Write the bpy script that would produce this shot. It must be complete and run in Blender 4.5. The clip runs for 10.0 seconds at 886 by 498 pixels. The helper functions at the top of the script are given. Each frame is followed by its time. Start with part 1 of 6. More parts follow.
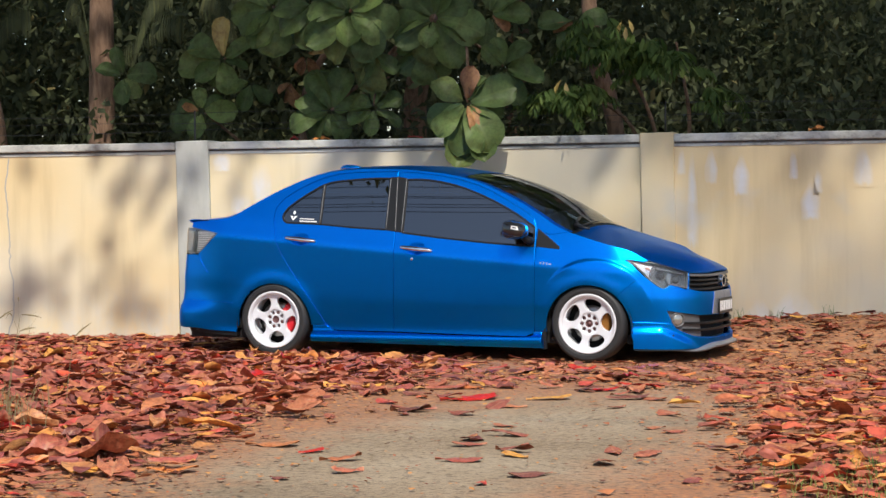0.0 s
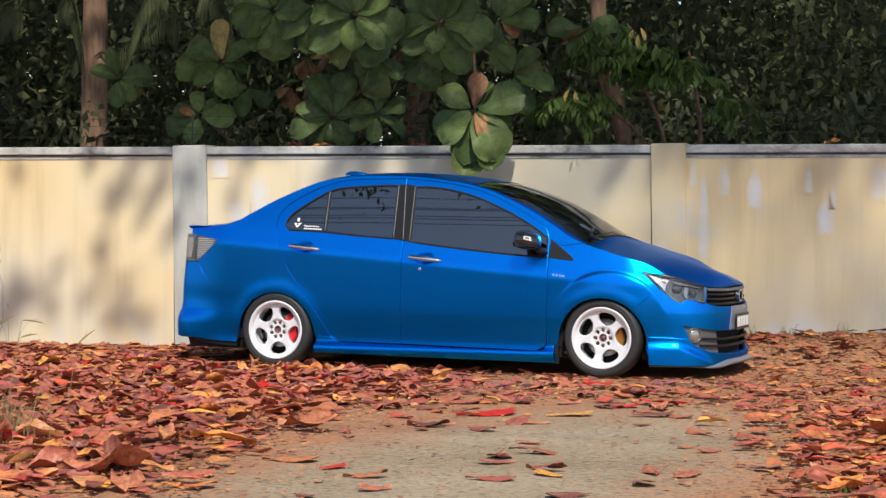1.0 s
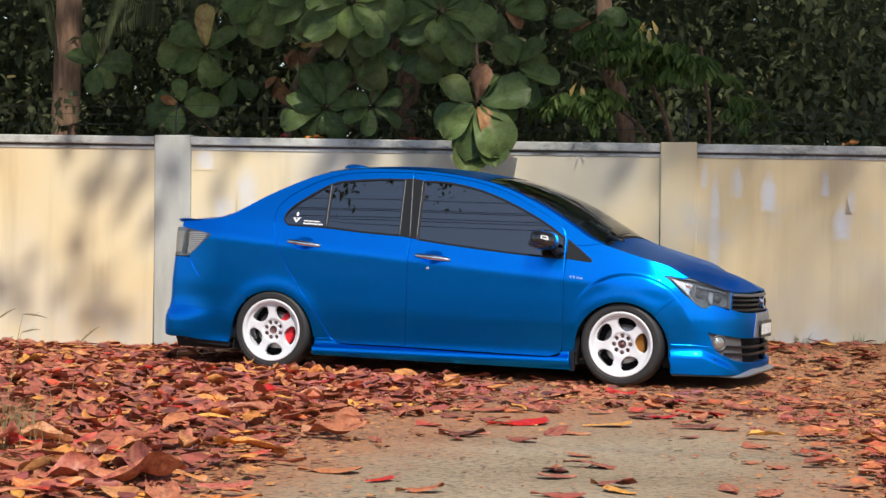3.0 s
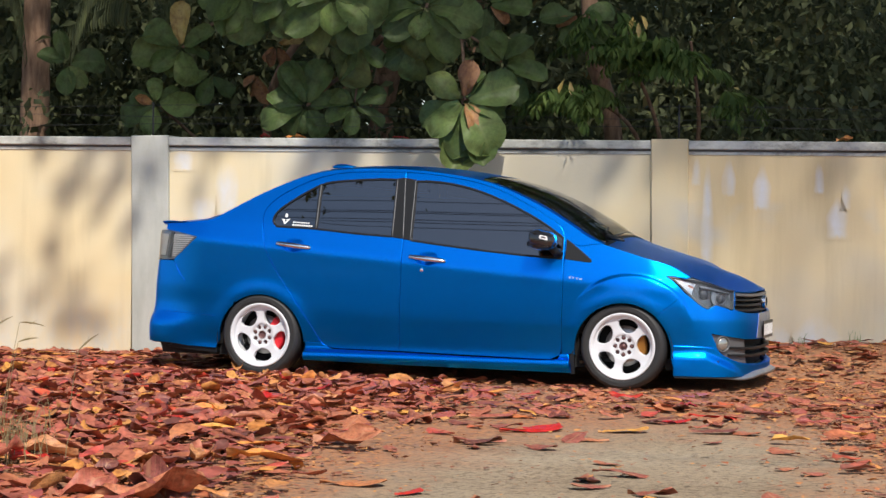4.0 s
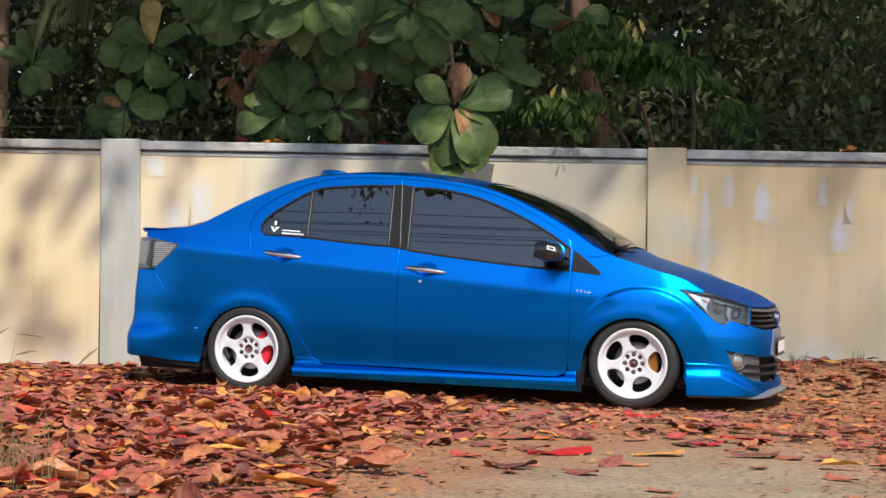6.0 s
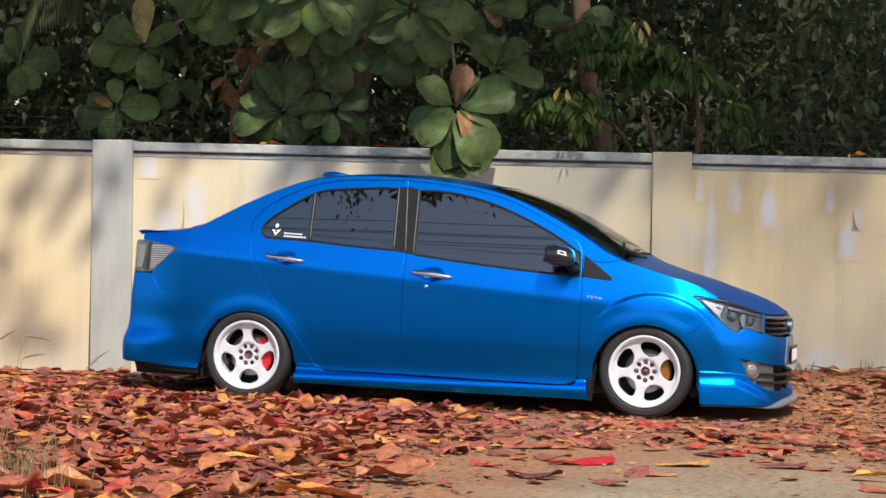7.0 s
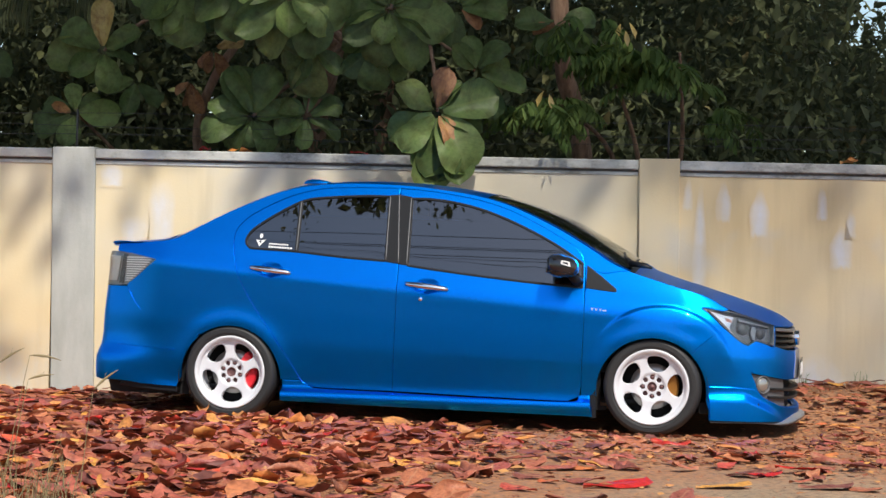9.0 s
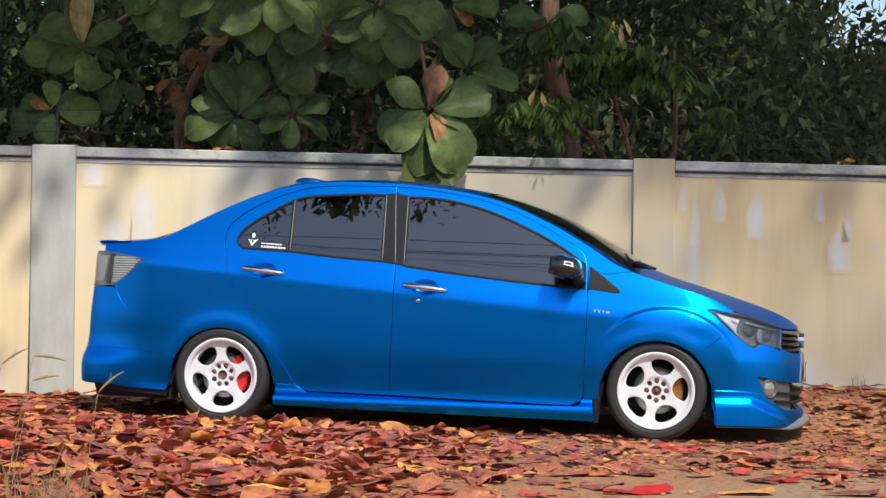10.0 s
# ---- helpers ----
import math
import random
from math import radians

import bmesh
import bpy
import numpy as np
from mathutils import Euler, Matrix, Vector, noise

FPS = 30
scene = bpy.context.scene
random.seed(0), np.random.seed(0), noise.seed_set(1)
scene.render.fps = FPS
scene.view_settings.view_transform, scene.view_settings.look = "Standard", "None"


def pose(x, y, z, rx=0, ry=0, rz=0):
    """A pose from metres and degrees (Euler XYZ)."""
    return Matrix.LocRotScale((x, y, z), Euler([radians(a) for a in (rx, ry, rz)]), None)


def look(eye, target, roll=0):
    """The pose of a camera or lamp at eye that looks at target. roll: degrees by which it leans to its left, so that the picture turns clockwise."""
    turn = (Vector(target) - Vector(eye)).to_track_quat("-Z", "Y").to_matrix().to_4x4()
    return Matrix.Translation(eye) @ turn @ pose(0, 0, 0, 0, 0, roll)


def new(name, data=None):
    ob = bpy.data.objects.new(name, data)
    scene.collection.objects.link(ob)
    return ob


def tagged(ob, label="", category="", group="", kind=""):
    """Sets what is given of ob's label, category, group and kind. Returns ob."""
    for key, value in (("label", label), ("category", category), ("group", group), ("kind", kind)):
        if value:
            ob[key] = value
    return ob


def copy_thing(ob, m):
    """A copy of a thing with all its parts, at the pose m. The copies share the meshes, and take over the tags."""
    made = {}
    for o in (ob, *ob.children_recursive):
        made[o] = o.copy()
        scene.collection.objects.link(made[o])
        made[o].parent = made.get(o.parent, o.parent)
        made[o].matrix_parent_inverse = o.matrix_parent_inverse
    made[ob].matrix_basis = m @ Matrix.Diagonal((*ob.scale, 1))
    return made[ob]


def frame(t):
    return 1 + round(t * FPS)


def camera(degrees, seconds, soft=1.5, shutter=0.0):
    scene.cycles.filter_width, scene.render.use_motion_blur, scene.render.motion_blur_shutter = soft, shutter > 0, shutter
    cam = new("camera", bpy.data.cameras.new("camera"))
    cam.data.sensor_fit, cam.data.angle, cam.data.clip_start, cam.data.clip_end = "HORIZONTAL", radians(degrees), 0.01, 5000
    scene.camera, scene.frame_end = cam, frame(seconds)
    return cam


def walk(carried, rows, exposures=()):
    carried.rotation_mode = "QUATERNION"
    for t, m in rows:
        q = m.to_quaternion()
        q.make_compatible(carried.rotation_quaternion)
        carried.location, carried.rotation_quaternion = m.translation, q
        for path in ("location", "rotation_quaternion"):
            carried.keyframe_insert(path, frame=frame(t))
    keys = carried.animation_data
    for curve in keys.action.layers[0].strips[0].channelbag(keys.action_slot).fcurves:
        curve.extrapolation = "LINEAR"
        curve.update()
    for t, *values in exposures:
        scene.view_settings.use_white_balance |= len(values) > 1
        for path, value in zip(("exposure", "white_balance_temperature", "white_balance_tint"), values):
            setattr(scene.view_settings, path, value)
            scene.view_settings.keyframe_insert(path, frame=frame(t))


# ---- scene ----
cam = camera(24.0, 10.0)
PATH = [
    (0, (6.925, -13.965, 1.178), (6.186, -12.106, 1.128), -0.6),
    (0.5, (6.723, -13.794, 1.138), (5.996, -11.931, 1.098), -0.3),
    (1, (6.514, -13.634, 1.135), (5.8, -11.766, 1.099), 0.2),
    (1.5, (6.321, -13.475, 1.107), (5.619, -11.602, 1.075), 0.7),
    (2, (6.143, -13.338, 1.086), (5.453, -11.461, 1.056), 1.1),
    (2.5, (5.949, -13.196, 1.063), (5.275, -11.313, 1.034), 1.3),
    (4, (5.29, -12.831, 1.057), (4.692, -10.922, 1.029), 0.8),
    (4.5, (5.125, -12.69, 1.049), (4.546, -10.776, 1.024), 0.6),
    (5, (4.953, -12.556, 1.03), (4.394, -10.636, 1.01), 0.7),
    (5.5, (4.769, -12.437, 1.022), (4.23, -10.511, 1.006), 1.0),
    (7, (4.283, -12.068, 0.97), (3.792, -10.129, 0.968), 1.6),
    (7.5, (4.118, -11.949, 0.945), (3.645, -10.006, 0.949), 1.6),
    (8, (3.963, -11.852, 0.958), (3.51, -9.904, 0.961), 1.5),
    (8.5, (3.798, -11.747, 0.96), (3.371, -9.793, 0.966), 1.5),
    (9, (3.626, -11.623, 0.948), (3.226, -9.664, 0.96), 1.4),
    (9.5, (3.476, -11.512, 0.947), (3.098, -9.548, 0.961), 1.4),
    (10, (3.305, -11.365, 0.904), (2.951, -9.397, 0.924), 1.5),
]
walk(cam, [(t, look(eye, target, roll)) for t, eye, target, roll in PATH])

# ---- light ----
SUN_EL, SUN_AZ = 50.0, 150.0     # degrees above the ground; bearing from +y, clockwise seen from above
world = bpy.data.worlds.new("sky")
world.use_nodes = True
scene.world = world
sky = world.node_tree.nodes.new("ShaderNodeTexSky")
sky.sky_type, sky.sun_disc = "NISHITA", False
sky.sun_elevation, sky.sun_rotation = radians(SUN_EL), radians(SUN_AZ)
sky.air_density, sky.dust_density, sky.ozone_density = 1.1, 1.2, 1.5
back = world.node_tree.nodes["Background"]
back.inputs[1].default_value = 0.15
world.node_tree.links.new(sky.outputs[0], back.inputs[0])

sun_data = bpy.data.lights.new("sun", "SUN")
sun_data.energy, sun_data.angle, sun_data.color = 4.8, radians(0.9), (1.0, 0.94, 0.84)
sun = new("sun", sun_data)
_e, _a = radians(SUN_EL), radians(SUN_AZ)
SUN_DIR = Vector((math.sin(_a) * math.cos(_e), math.cos(_a) * math.cos(_e), math.sin(_e)))
sun.matrix_world = look(SUN_DIR * 60, (0, 0, 0))
scene.view_settings.exposure = 0.0


# ---- materials ----
def material(name, color=(0.5, 0.5, 0.5), rough=0.5, metal=0.0, **more):
    m = bpy.data.materials.new(name)
    m.use_nodes = True
    b = m.node_tree.nodes["Principled BSDF"]
    b.inputs["Base Color"].default_value = (*color, 1)
    b.inputs["Roughness"].default_value = rough
    b.inputs["Metallic"].default_value = metal
    for key, value in more.items():
        b.inputs[key.replace("_", " ")].default_value = value
    return m


def nodes_of(m):
    return m.node_tree.nodes, m.node_tree.links, m.node_tree.nodes["Principled BSDF"]


def noise_node(m, scale, detail=4.0, rough=0.55, coords="Object", stretch=None):
    n, l, b = nodes_of(m)
    c = n.new("ShaderNodeTexCoord")
    t = n.new("ShaderNodeTexNoise")
    t.inputs["Scale"].default_value, t.inputs["Detail"].default_value, t.inputs["Roughness"].default_value = scale, detail, rough
    if stretch:
        mp = n.new("ShaderNodeMapping")
        mp.inputs["Scale"].default_value = stretch
        l.new(c.outputs[coords], mp.inputs[0])
        l.new(mp.outputs[0], t.inputs["Vector"])
    else:
        l.new(c.outputs[coords], t.inputs["Vector"])
    return t.outputs[0]


def ramp(m, fac, stops):
    n, l, b = nodes_of(m)
    r = n.new("ShaderNodeValToRGB")
    e = r.color_ramp.elements
    while len(e) < len(stops):
        e.new(0.5)
    for el, (at, col) in zip(e, stops):
        el.position, el.color = at, (*col, 1) if len(col) == 3 else col
    l.new(fac, r.inputs[0])
    return r.outputs[0]


def mixed(m, fac, a, b_, blend="MIX"):
    n, l, b = nodes_of(m)
    x = n.new("ShaderNodeMix")
    x.data_type, x.blend_type = "RGBA", blend
    for sock, value in ((x.inputs[0], fac), (x.inputs[6], a), (x.inputs[7], b_)):
        if isinstance(value, (int, float)):
            sock.default_value = value
        elif isinstance(value, tuple):
            sock.default_value = (*value, 1)
        else:
            l.new(value, sock)
    return x.outputs[2]


def bump(m, height, strength=0.3, distance=0.01):
    n, l, b = nodes_of(m)
    k = n.new("ShaderNodeBump")
    k.inputs["Strength"].default_value, k.inputs["Distance"].default_value = strength, distance
    l.new(height, k.inputs["Height"])
    l.new(k.outputs[0], b.inputs["Normal"])


def paint_with(m, socket):
    n, l, b = nodes_of(m)
    l.new(socket, b.inputs["Base Color"])


def gray(v):
    return (v, v, v)


# car
PAINT = material("blue_metallic_paint", (0.0, 0.235, 0.88), 0.30, 0.97, Coat_Weight=0.14, Coat_Roughness=0.05, Specular_IOR_Level=0.2, Specular_Tint=(0.03, 0.42, 1.0, 1.0))
BLACK = material("black_plastic", (0.012, 0.013, 0.015), 0.42, Specular_IOR_Level=0.22)
GLOSSBLACK = material("black_gloss", (0.012, 0.012, 0.014), 0.12, Coat_Weight=1.0)
UNDER = material("underbody_black", (0.006, 0.006, 0.007), 0.9)
TINT = material("tinted_glass", (0.012, 0.014, 0.017), 0.01, Transmission_Weight=1.0, IOR=2.4)
SCREEN = material("windscreen_glass", (0.66, 0.76, 0.70), 0.01, Transmission_Weight=1.0, IOR=1.5)
CHROME = material("chrome", (0.82, 0.83, 0.85), 0.08, 1.0)
RUBBER = material("tyre_rubber", (0.022, 0.022, 0.023), 0.62)
WHITE = material("white_wheel_paint", (0.68, 0.69, 0.73), 0.32, Coat_Weight=0.5, Coat_Roughness=0.1)
RED = material("red_brake_paint", (0.62, 0.02, 0.03), 0.4)
GOLD = material("gold_brake_paint", (0.34, 0.15, 0.03), 0.35, 0.5)
STEEL = material("brake_steel", (0.32, 0.31, 0.30), 0.35, 1.0)
RUSTED = material("dark_nut", (0.16, 0.08, 0.08), 0.5, 0.3)
LENS = material("clear_lamp_lens", (0.95, 0.97, 0.97), 0.02, Transmission_Weight=1.0, IOR=1.45)
LAMPDARK = material("smoked_lamp_bowl", (0.17, 0.18, 0.19), 0.25, 0.3)
LAMPGREY = material("grey_lamp_bowl", (0.34, 0.35, 0.36), 0.28, 0.6)
SILVER = material("silver_reflector", (0.75, 0.76, 0.77), 0.22, 0.9)
LOUVRE = material("bright_louvre", (0.92, 0.92, 0.92), 0.45, 0.15)
GREYPL = material("grey_plastic", (0.09, 0.09, 0.095), 0.45)
PLATEBLACK = material("plate_black", (0.012, 0.012, 0.013), 0.3)
PLATEWHITE = material("plate_white", (0.8, 0.8, 0.8), 0.4)

CREAM = material("cream_wall_paint", rough=0.85)
GREYP = material("weathered_grey_render", rough=0.9)
CONCRETE = material("concrete_slab", rough=0.92)
LITTER = material("dry_fallen_leaf", rough=0.6)
CRUMB = material("leaf_crumbs", rough=0.85)
LEAF = material("almond_leaf", rough=0.5, Specular_IOR_Level=0.25)
PALELEAF = material("young_almond_leaf", rough=0.5, Specular_IOR_Level=0.25)
DARKLEAF = material("shrub_leaf", rough=0.75, Specular_IOR_Level=0.15)
BROWNLEAF = material("withered_leaf", (0.28, 0.12, 0.04), 0.7)
YELLOWLEAF = material("yellowed_leaf", (0.50, 0.33, 0.06), 0.6)
BARK = material("bark", rough=0.95)
SOIL = material("forest_soil", (0.05, 0.04, 0.025), 0.95)
WIRE = material("fence_wire", (0.05, 0.05, 0.05), 0.5, 0.6)
DRYGRASS = material("dry_grass", (0.24, 0.19, 0.09), 0.7)


# ---- mesh helpers ----
from mathutils.geometry import delaunay_2d_cdt

def part(name, mesh, mat, parent=None, label=""):
    """Links a mesh (or a bmesh) as one object under a thing."""
    if isinstance(mesh, bmesh.types.BMesh):
        me = bpy.data.meshes.new(name)
        mesh.to_mesh(me)
        mesh.free()
        mesh = me
    if mat is not None and not len(mesh.materials):
        mesh.materials.append(mat)
    ob = new(name, mesh)
    ob.parent = parent
    if label:
        ob["label"] = label
    return ob


def empty(name, label, category, group="", place=(0, 0, 0)):
    ob = new(name)
    ob.location = place
    ob.empty_display_size = 0.1
    return tagged(ob, label, category, group)


def mesh_of(verts, faces, smooth=True, normals=None):
    me = bpy.data.meshes.new("m")
    me.from_pydata([tuple(map(float, v)) for v in verts], [], [tuple(map(int, f)) for f in faces])
    me.update()
    if smooth:
        me.polygons.foreach_set("use_smooth", [True] * len(me.polygons))
    if normals is not None:
        me.normals_split_custom_set_from_vertices([tuple(map(float, v)) for v in normals])
    return me


def box_bm(size, at=(0, 0, 0), bevel=0.0, bm=None, turn=None):
    bm = bm or bmesh.new()
    m = Matrix.Translation(at) @ (turn or Matrix()) @ Matrix.Diagonal((*size, 1))
    made = bmesh.ops.create_cube(bm, size=1.0, matrix=m)
    if bevel:
        edges = {e for v in made["verts"] for e in v.link_edges}
        bmesh.ops.bevel(bm, geom=list(edges), offset=bevel, segments=2, affect="EDGES", profile=0.5)
    return bm


def curve(pts, n):
    """n points evenly spread along a smooth curve through pts."""
    p = np.array(pts, float)
    p = np.vstack([2 * p[0] - p[1], p, 2 * p[-1] - p[-2]])
    t = np.arange(40)[:, None] / 40
    out = []
    for i in range(1, len(p) - 2):
        a, b, c, d = p[i - 1:i + 3]
        out.append(0.5 * (2 * b + (c - a) * t + (2 * a - 5 * b + 4 * c - d) * t * t + (3 * b - a - 3 * c + d) * t ** 3))
    out = np.vstack([*out, p[-2:-1]])
    run = np.r_[0, np.cumsum(np.linalg.norm(np.diff(out, axis=0), axis=1))]
    u = np.linspace(0, run[-1], n)
    return np.stack([np.interp(u, run, out[:, i]) for i in range(out.shape[1])], 1)


def outline(*runs, step=0.015):
    """A closed outline of smooth runs with corners between them."""
    out = []
    for r in runs:
        length = np.linalg.norm(np.diff(np.array(r, float), axis=0), axis=1).sum()
        out.append(curve(r, max(2, int(length / step) + 1))[:-1] if len(r) > 2 else
                   np.linspace(r[0], r[1], max(2, int(length / step) + 1))[:-1])
    p = np.vstack(out)
    keep = np.linalg.norm(p - np.roll(p, 1, axis=0), axis=1) > 1e-4
    return p[keep]


def area_of(p):
    x, y = p.T
    return 0.5 * np.sum(x * np.roll(y, -1) - y * np.roll(x, -1))


def shrink(p, by):
    """The outline moved to its inside by a little."""
    if area_of(p) < 0:
        p = p[::-1]
    d = np.roll(p, -1, axis=0) - np.roll(p, 1, axis=0)
    d /= np.linalg.norm(d, axis=1)[:, None] + 1e-9
    return p + by * np.stack([-d[:, 1], d[:, 0]], 1)


def inside(p, q):
    """Which of the points q lie in the outline p."""
    x, y = q.T
    hit = np.zeros(len(q), bool)
    for (x0, y0), (x1, y1) in zip(p, np.roll(p, -1, axis=0)):
        if y0 != y1:
            hit ^= ((y0 > y) != (y1 > y)) & (x < (x1 - x0) * (y - y0) / (y1 - y0) + x0)
    return hit


def sheet(shape, holes=(), grid=0.03, place=None, depth=0.015, lip=0.004, flip=False):
    """A mesh of an outline with holes, laid onto the surface place(s, z, inset) -> points, with rolled edges of some depth."""
    rings = [shape if area_of(shape) > 0 else shape[::-1]]
    rings += [h[::-1] if area_of(h) > 0 else h for h in holes]
    verts, edges, base = [], [], 0
    for r in rings:
        n = len(r)
        verts += [tuple(v) for v in r]
        edges += [(base + i, base + (i + 1) % n) for i in range(n)]
        base += n
    count = base
    inner = shrink(rings[0], lip) if lip else rings[0][:0]
    lo, hi = rings[0].min(0), rings[0].max(0)
    gx, gy = np.meshgrid(np.arange(lo[0] + grid / 2, hi[0], grid), np.arange(lo[1] + grid / 2, hi[1], grid))
    gx[1::2] += grid / 2
    q = np.stack([gx.ravel(), gy.ravel()], 1)
    ok = inside(shrink(rings[0], max(lip * 1.6, grid * 0.35)), q)
    for h in rings[1:]:
        hh = h[::-1]
        ok &= ~inside(shrink(hh, -grid * 0.35), q)
    q = q[ok]
    if lip:
        q = np.vstack([q, inner[inside(rings[0], inner)]])
        for h in rings[1:]:
            q = np.vstack([q, shrink(h[::-1], -lip)])
    v2, _, faces, *_ = delaunay_2d_cdt([Vector(v) for v in verts] + [Vector(v) for v in q], edges, [], 0, 1e-6)
    p2 = np.array([tuple(v) for v in v2])
    mid = np.array([p2[list(f)].mean(0) for f in faces])
    ok = inside(rings[0], mid)
    for h in rings[1:]:
        ok &= ~inside(h, mid)
    faces = [f for f, k in zip(faces, ok) if k]
    p3 = place(p2[:, 0], p2[:, 1], 0.0)
    e = 2e-3
    du = place(p2[:, 0] + e, p2[:, 1], 0.0) - place(p2[:, 0] - e, p2[:, 1], 0.0)
    dv = place(p2[:, 0], p2[:, 1] + e, 0.0) - place(p2[:, 0], p2[:, 1] - e, 0.0)
    nr = np.cross(du, dv)
    nr /= np.linalg.norm(nr, axis=1)[:, None] + 1e-12
    sign = -1.0 if flip else 1.0
    nr *= sign
    faces = [tuple(f) if not flip else tuple(f)[::-1] for f in faces]
    # boundary edges, directed as in their face
    seen = {}
    for f in faces:
        for a, b in zip(f, f[1:] + f[:1]):
            seen[(a, b)] = 1
    rim = [(a, b) for a, b in seen if (b, a) not in seen]
    side = np.zeros_like(p3)
    for a, b in rim:
        out = np.cross(p3[b] - p3[a], nr[a])
        out /= np.linalg.norm(out) + 1e-12
        side[a] += out
        side[b] += out
    has = np.linalg.norm(side, axis=1) > 0
    side[has] /= np.linalg.norm(side[has], axis=1)[:, None]
    if lip:
        p3[has] -= nr[has] * lip * 0.35
        nr[has] = nr[has] + side[has] * 0.9
        nr /= np.linalg.norm(nr, axis=1)[:, None] + 1e-12
    verts3, norms = [*p3], [*nr]
    if depth:
        at = {}
        flatn = np.cross(du, dv) * sign
        flatn /= np.linalg.norm(flatn, axis=1)[:, None] + 1e-12
        for i in np.nonzero(has)[0]:
            at[i] = len(verts3)
            verts3 += [p3[i], p3[i] - flatn[i] * depth]
            norms += [side[i], side[i]]
        for a, b in rim:
            faces.append((at[b], at[a], at[a] + 1, at[b] + 1))
    return mesh_of(verts3, faces, True, norms)


def ring(center, rx, ry=None, n=20, start=0.0):
    a = np.linspace(0, 2 * np.pi, n, endpoint=False) + start
    return np.stack([center[0] + rx * np.cos(a), center[1] + (ry or rx) * np.sin(a)], 1)


def lathe(profile, n=48, closed=False):
    """Turns (radius, y) points round the y axis."""
    v, f = [], []
    m = len(profile)
    for i in range(n):
        a = 2 * math.pi * i / n
        v += [(r * math.cos(a), y, r * math.sin(a)) for r, y in profile]
    for i in range(n):
        j = (i + 1) % n
        for k in range(m if closed else m - 1):
            k2 = (k + 1) % m
            f.append((i * m + k, j * m + k, j * m + k2, i * m + k2))
    return mesh_of(v, f)


def strip(points_a, points_b, smooth=True):
    n = len(points_a)
    v = [*points_a, *points_b]
    return mesh_of(v, [(i, i + 1, n + i + 1, n + i) for i in range(n - 1)], smooth)


def tube(points, radius, sides=8, taper=None, cap=True):
    """A round bar along points; radius may be a list."""
    p = np.array(points, float)
    rad = np.full(len(p), radius) if np.isscalar(radius) else np.array(radius, float)
    v, f = [], []
    t = np.gradient(p, axis=0)
    up = np.array([0.0, 0.0, 1.0]) if abs(t[0][2]) < 0.9 * np.linalg.norm(t[0]) else np.array([1.0, 0, 0])
    for i in range(len(p)):
        d = t[i] / (np.linalg.norm(t[i]) + 1e-9)
        a = np.cross(d, up)
        a /= np.linalg.norm(a) + 1e-9
        b = np.cross(a, d)
        up = b
        for k in range(sides):
            w = 2 * math.pi * k / sides
            v.append(p[i] + rad[i] * (math.cos(w) * a + math.sin(w) * b))
    for i in range(len(p) - 1):
        for k in range(sides):
            k2 = (k + 1) % sides
            f.append((i * sides + k, i * sides + k2, (i + 1) * sides + k2, (i + 1) * sides + k))
    if cap:
        f.append(tuple(range(sides))[::-1])
        f.append(tuple((len(p) - 1) * sides + k for k in range(sides)))
    return mesh_of(v, f)


def joined(meshes):
    """One mesh out of several."""
    bm = bmesh.new()
    for me in meshes:
        bm.from_mesh(me)
    me = bpy.data.meshes.new("m")
    bm.to_mesh(me)
    bm.free()
    return me


def smoothstep(a, b, x):
    t = np.clip((np.asarray(x, float) - a) / (b - a), 0, 1)
    return t * t * (3 - 2 * t)


# ---- the ground ----
def ground_z(x, y):
    """A gentle rise towards the foot of the wall on one side."""
    x, y = np.asarray(x, float), np.asarray(y, float)
    k = smoothstep(0.9, 2.4, y)
    return k * np.clip(.013 + .046 * x, -.12, .22)


def wall_y(x):
    """The wall's face runs a little aslant to the car."""
    return 2.434 + .1264 * np.asarray(x, float)


def ground_mesh():
    xs = np.r_[-400, -120, -40, -20, np.linspace(-10, 14, 121), 24, 50, 140, 400]
    ys = np.r_[-400, -120, -50, np.linspace(-24, 2.0, 100), np.linspace(2.2, 4.5, 24), 8, 20, 60, 400]
    X, Y = np.meshgrid(xs, ys, indexing="ij")
    Z = ground_z(X, np.minimum(Y, 3.0)) - .004
    n, m = X.shape
    return mesh_of(np.stack([X, Y, Z], -1).reshape(-1, 3), [(i * m + k, (i + 1) * m + k, (i + 1) * m + k + 1, i * m + k + 1) for i in range(n - 1) for k in range(m - 1)])


tagged(part("ground", ground_mesh(), CONCRETE), "weathered grey-brown concrete yard strewn with leaves", "ground", kind="structure")

_c = noise_node(CONCRETE, 0.7, 5, .6)
_d = noise_node(CONCRETE, 26, 6, .7)
_f = noise_node(CONCRETE, 160, 3, .6)
_base = ramp(CONCRETE, _c, [(.3, (.23, .165, .100)), (.5, (.335, .252, .163)), (.7, (.42, .335, .23))])
_spot = ramp(CONCRETE, _d, [(.36, (.46, .43, .40)), (.48, (.92, .92, .92)), (.60, (1.05, 1.05, 1.03)), (.8, (1.16, 1.14, 1.1))])
_fine = ramp(CONCRETE, _f, [(.32, (.55, .53, .50)), (.5, (.98, .98, .98)), (.68, (1.15, 1.15, 1.14))])
paint_with(CONCRETE, mixed(CONCRETE, 1.0, mixed(CONCRETE, 1.0, _base, _spot, "MULTIPLY"), _fine, "MULTIPLY"))
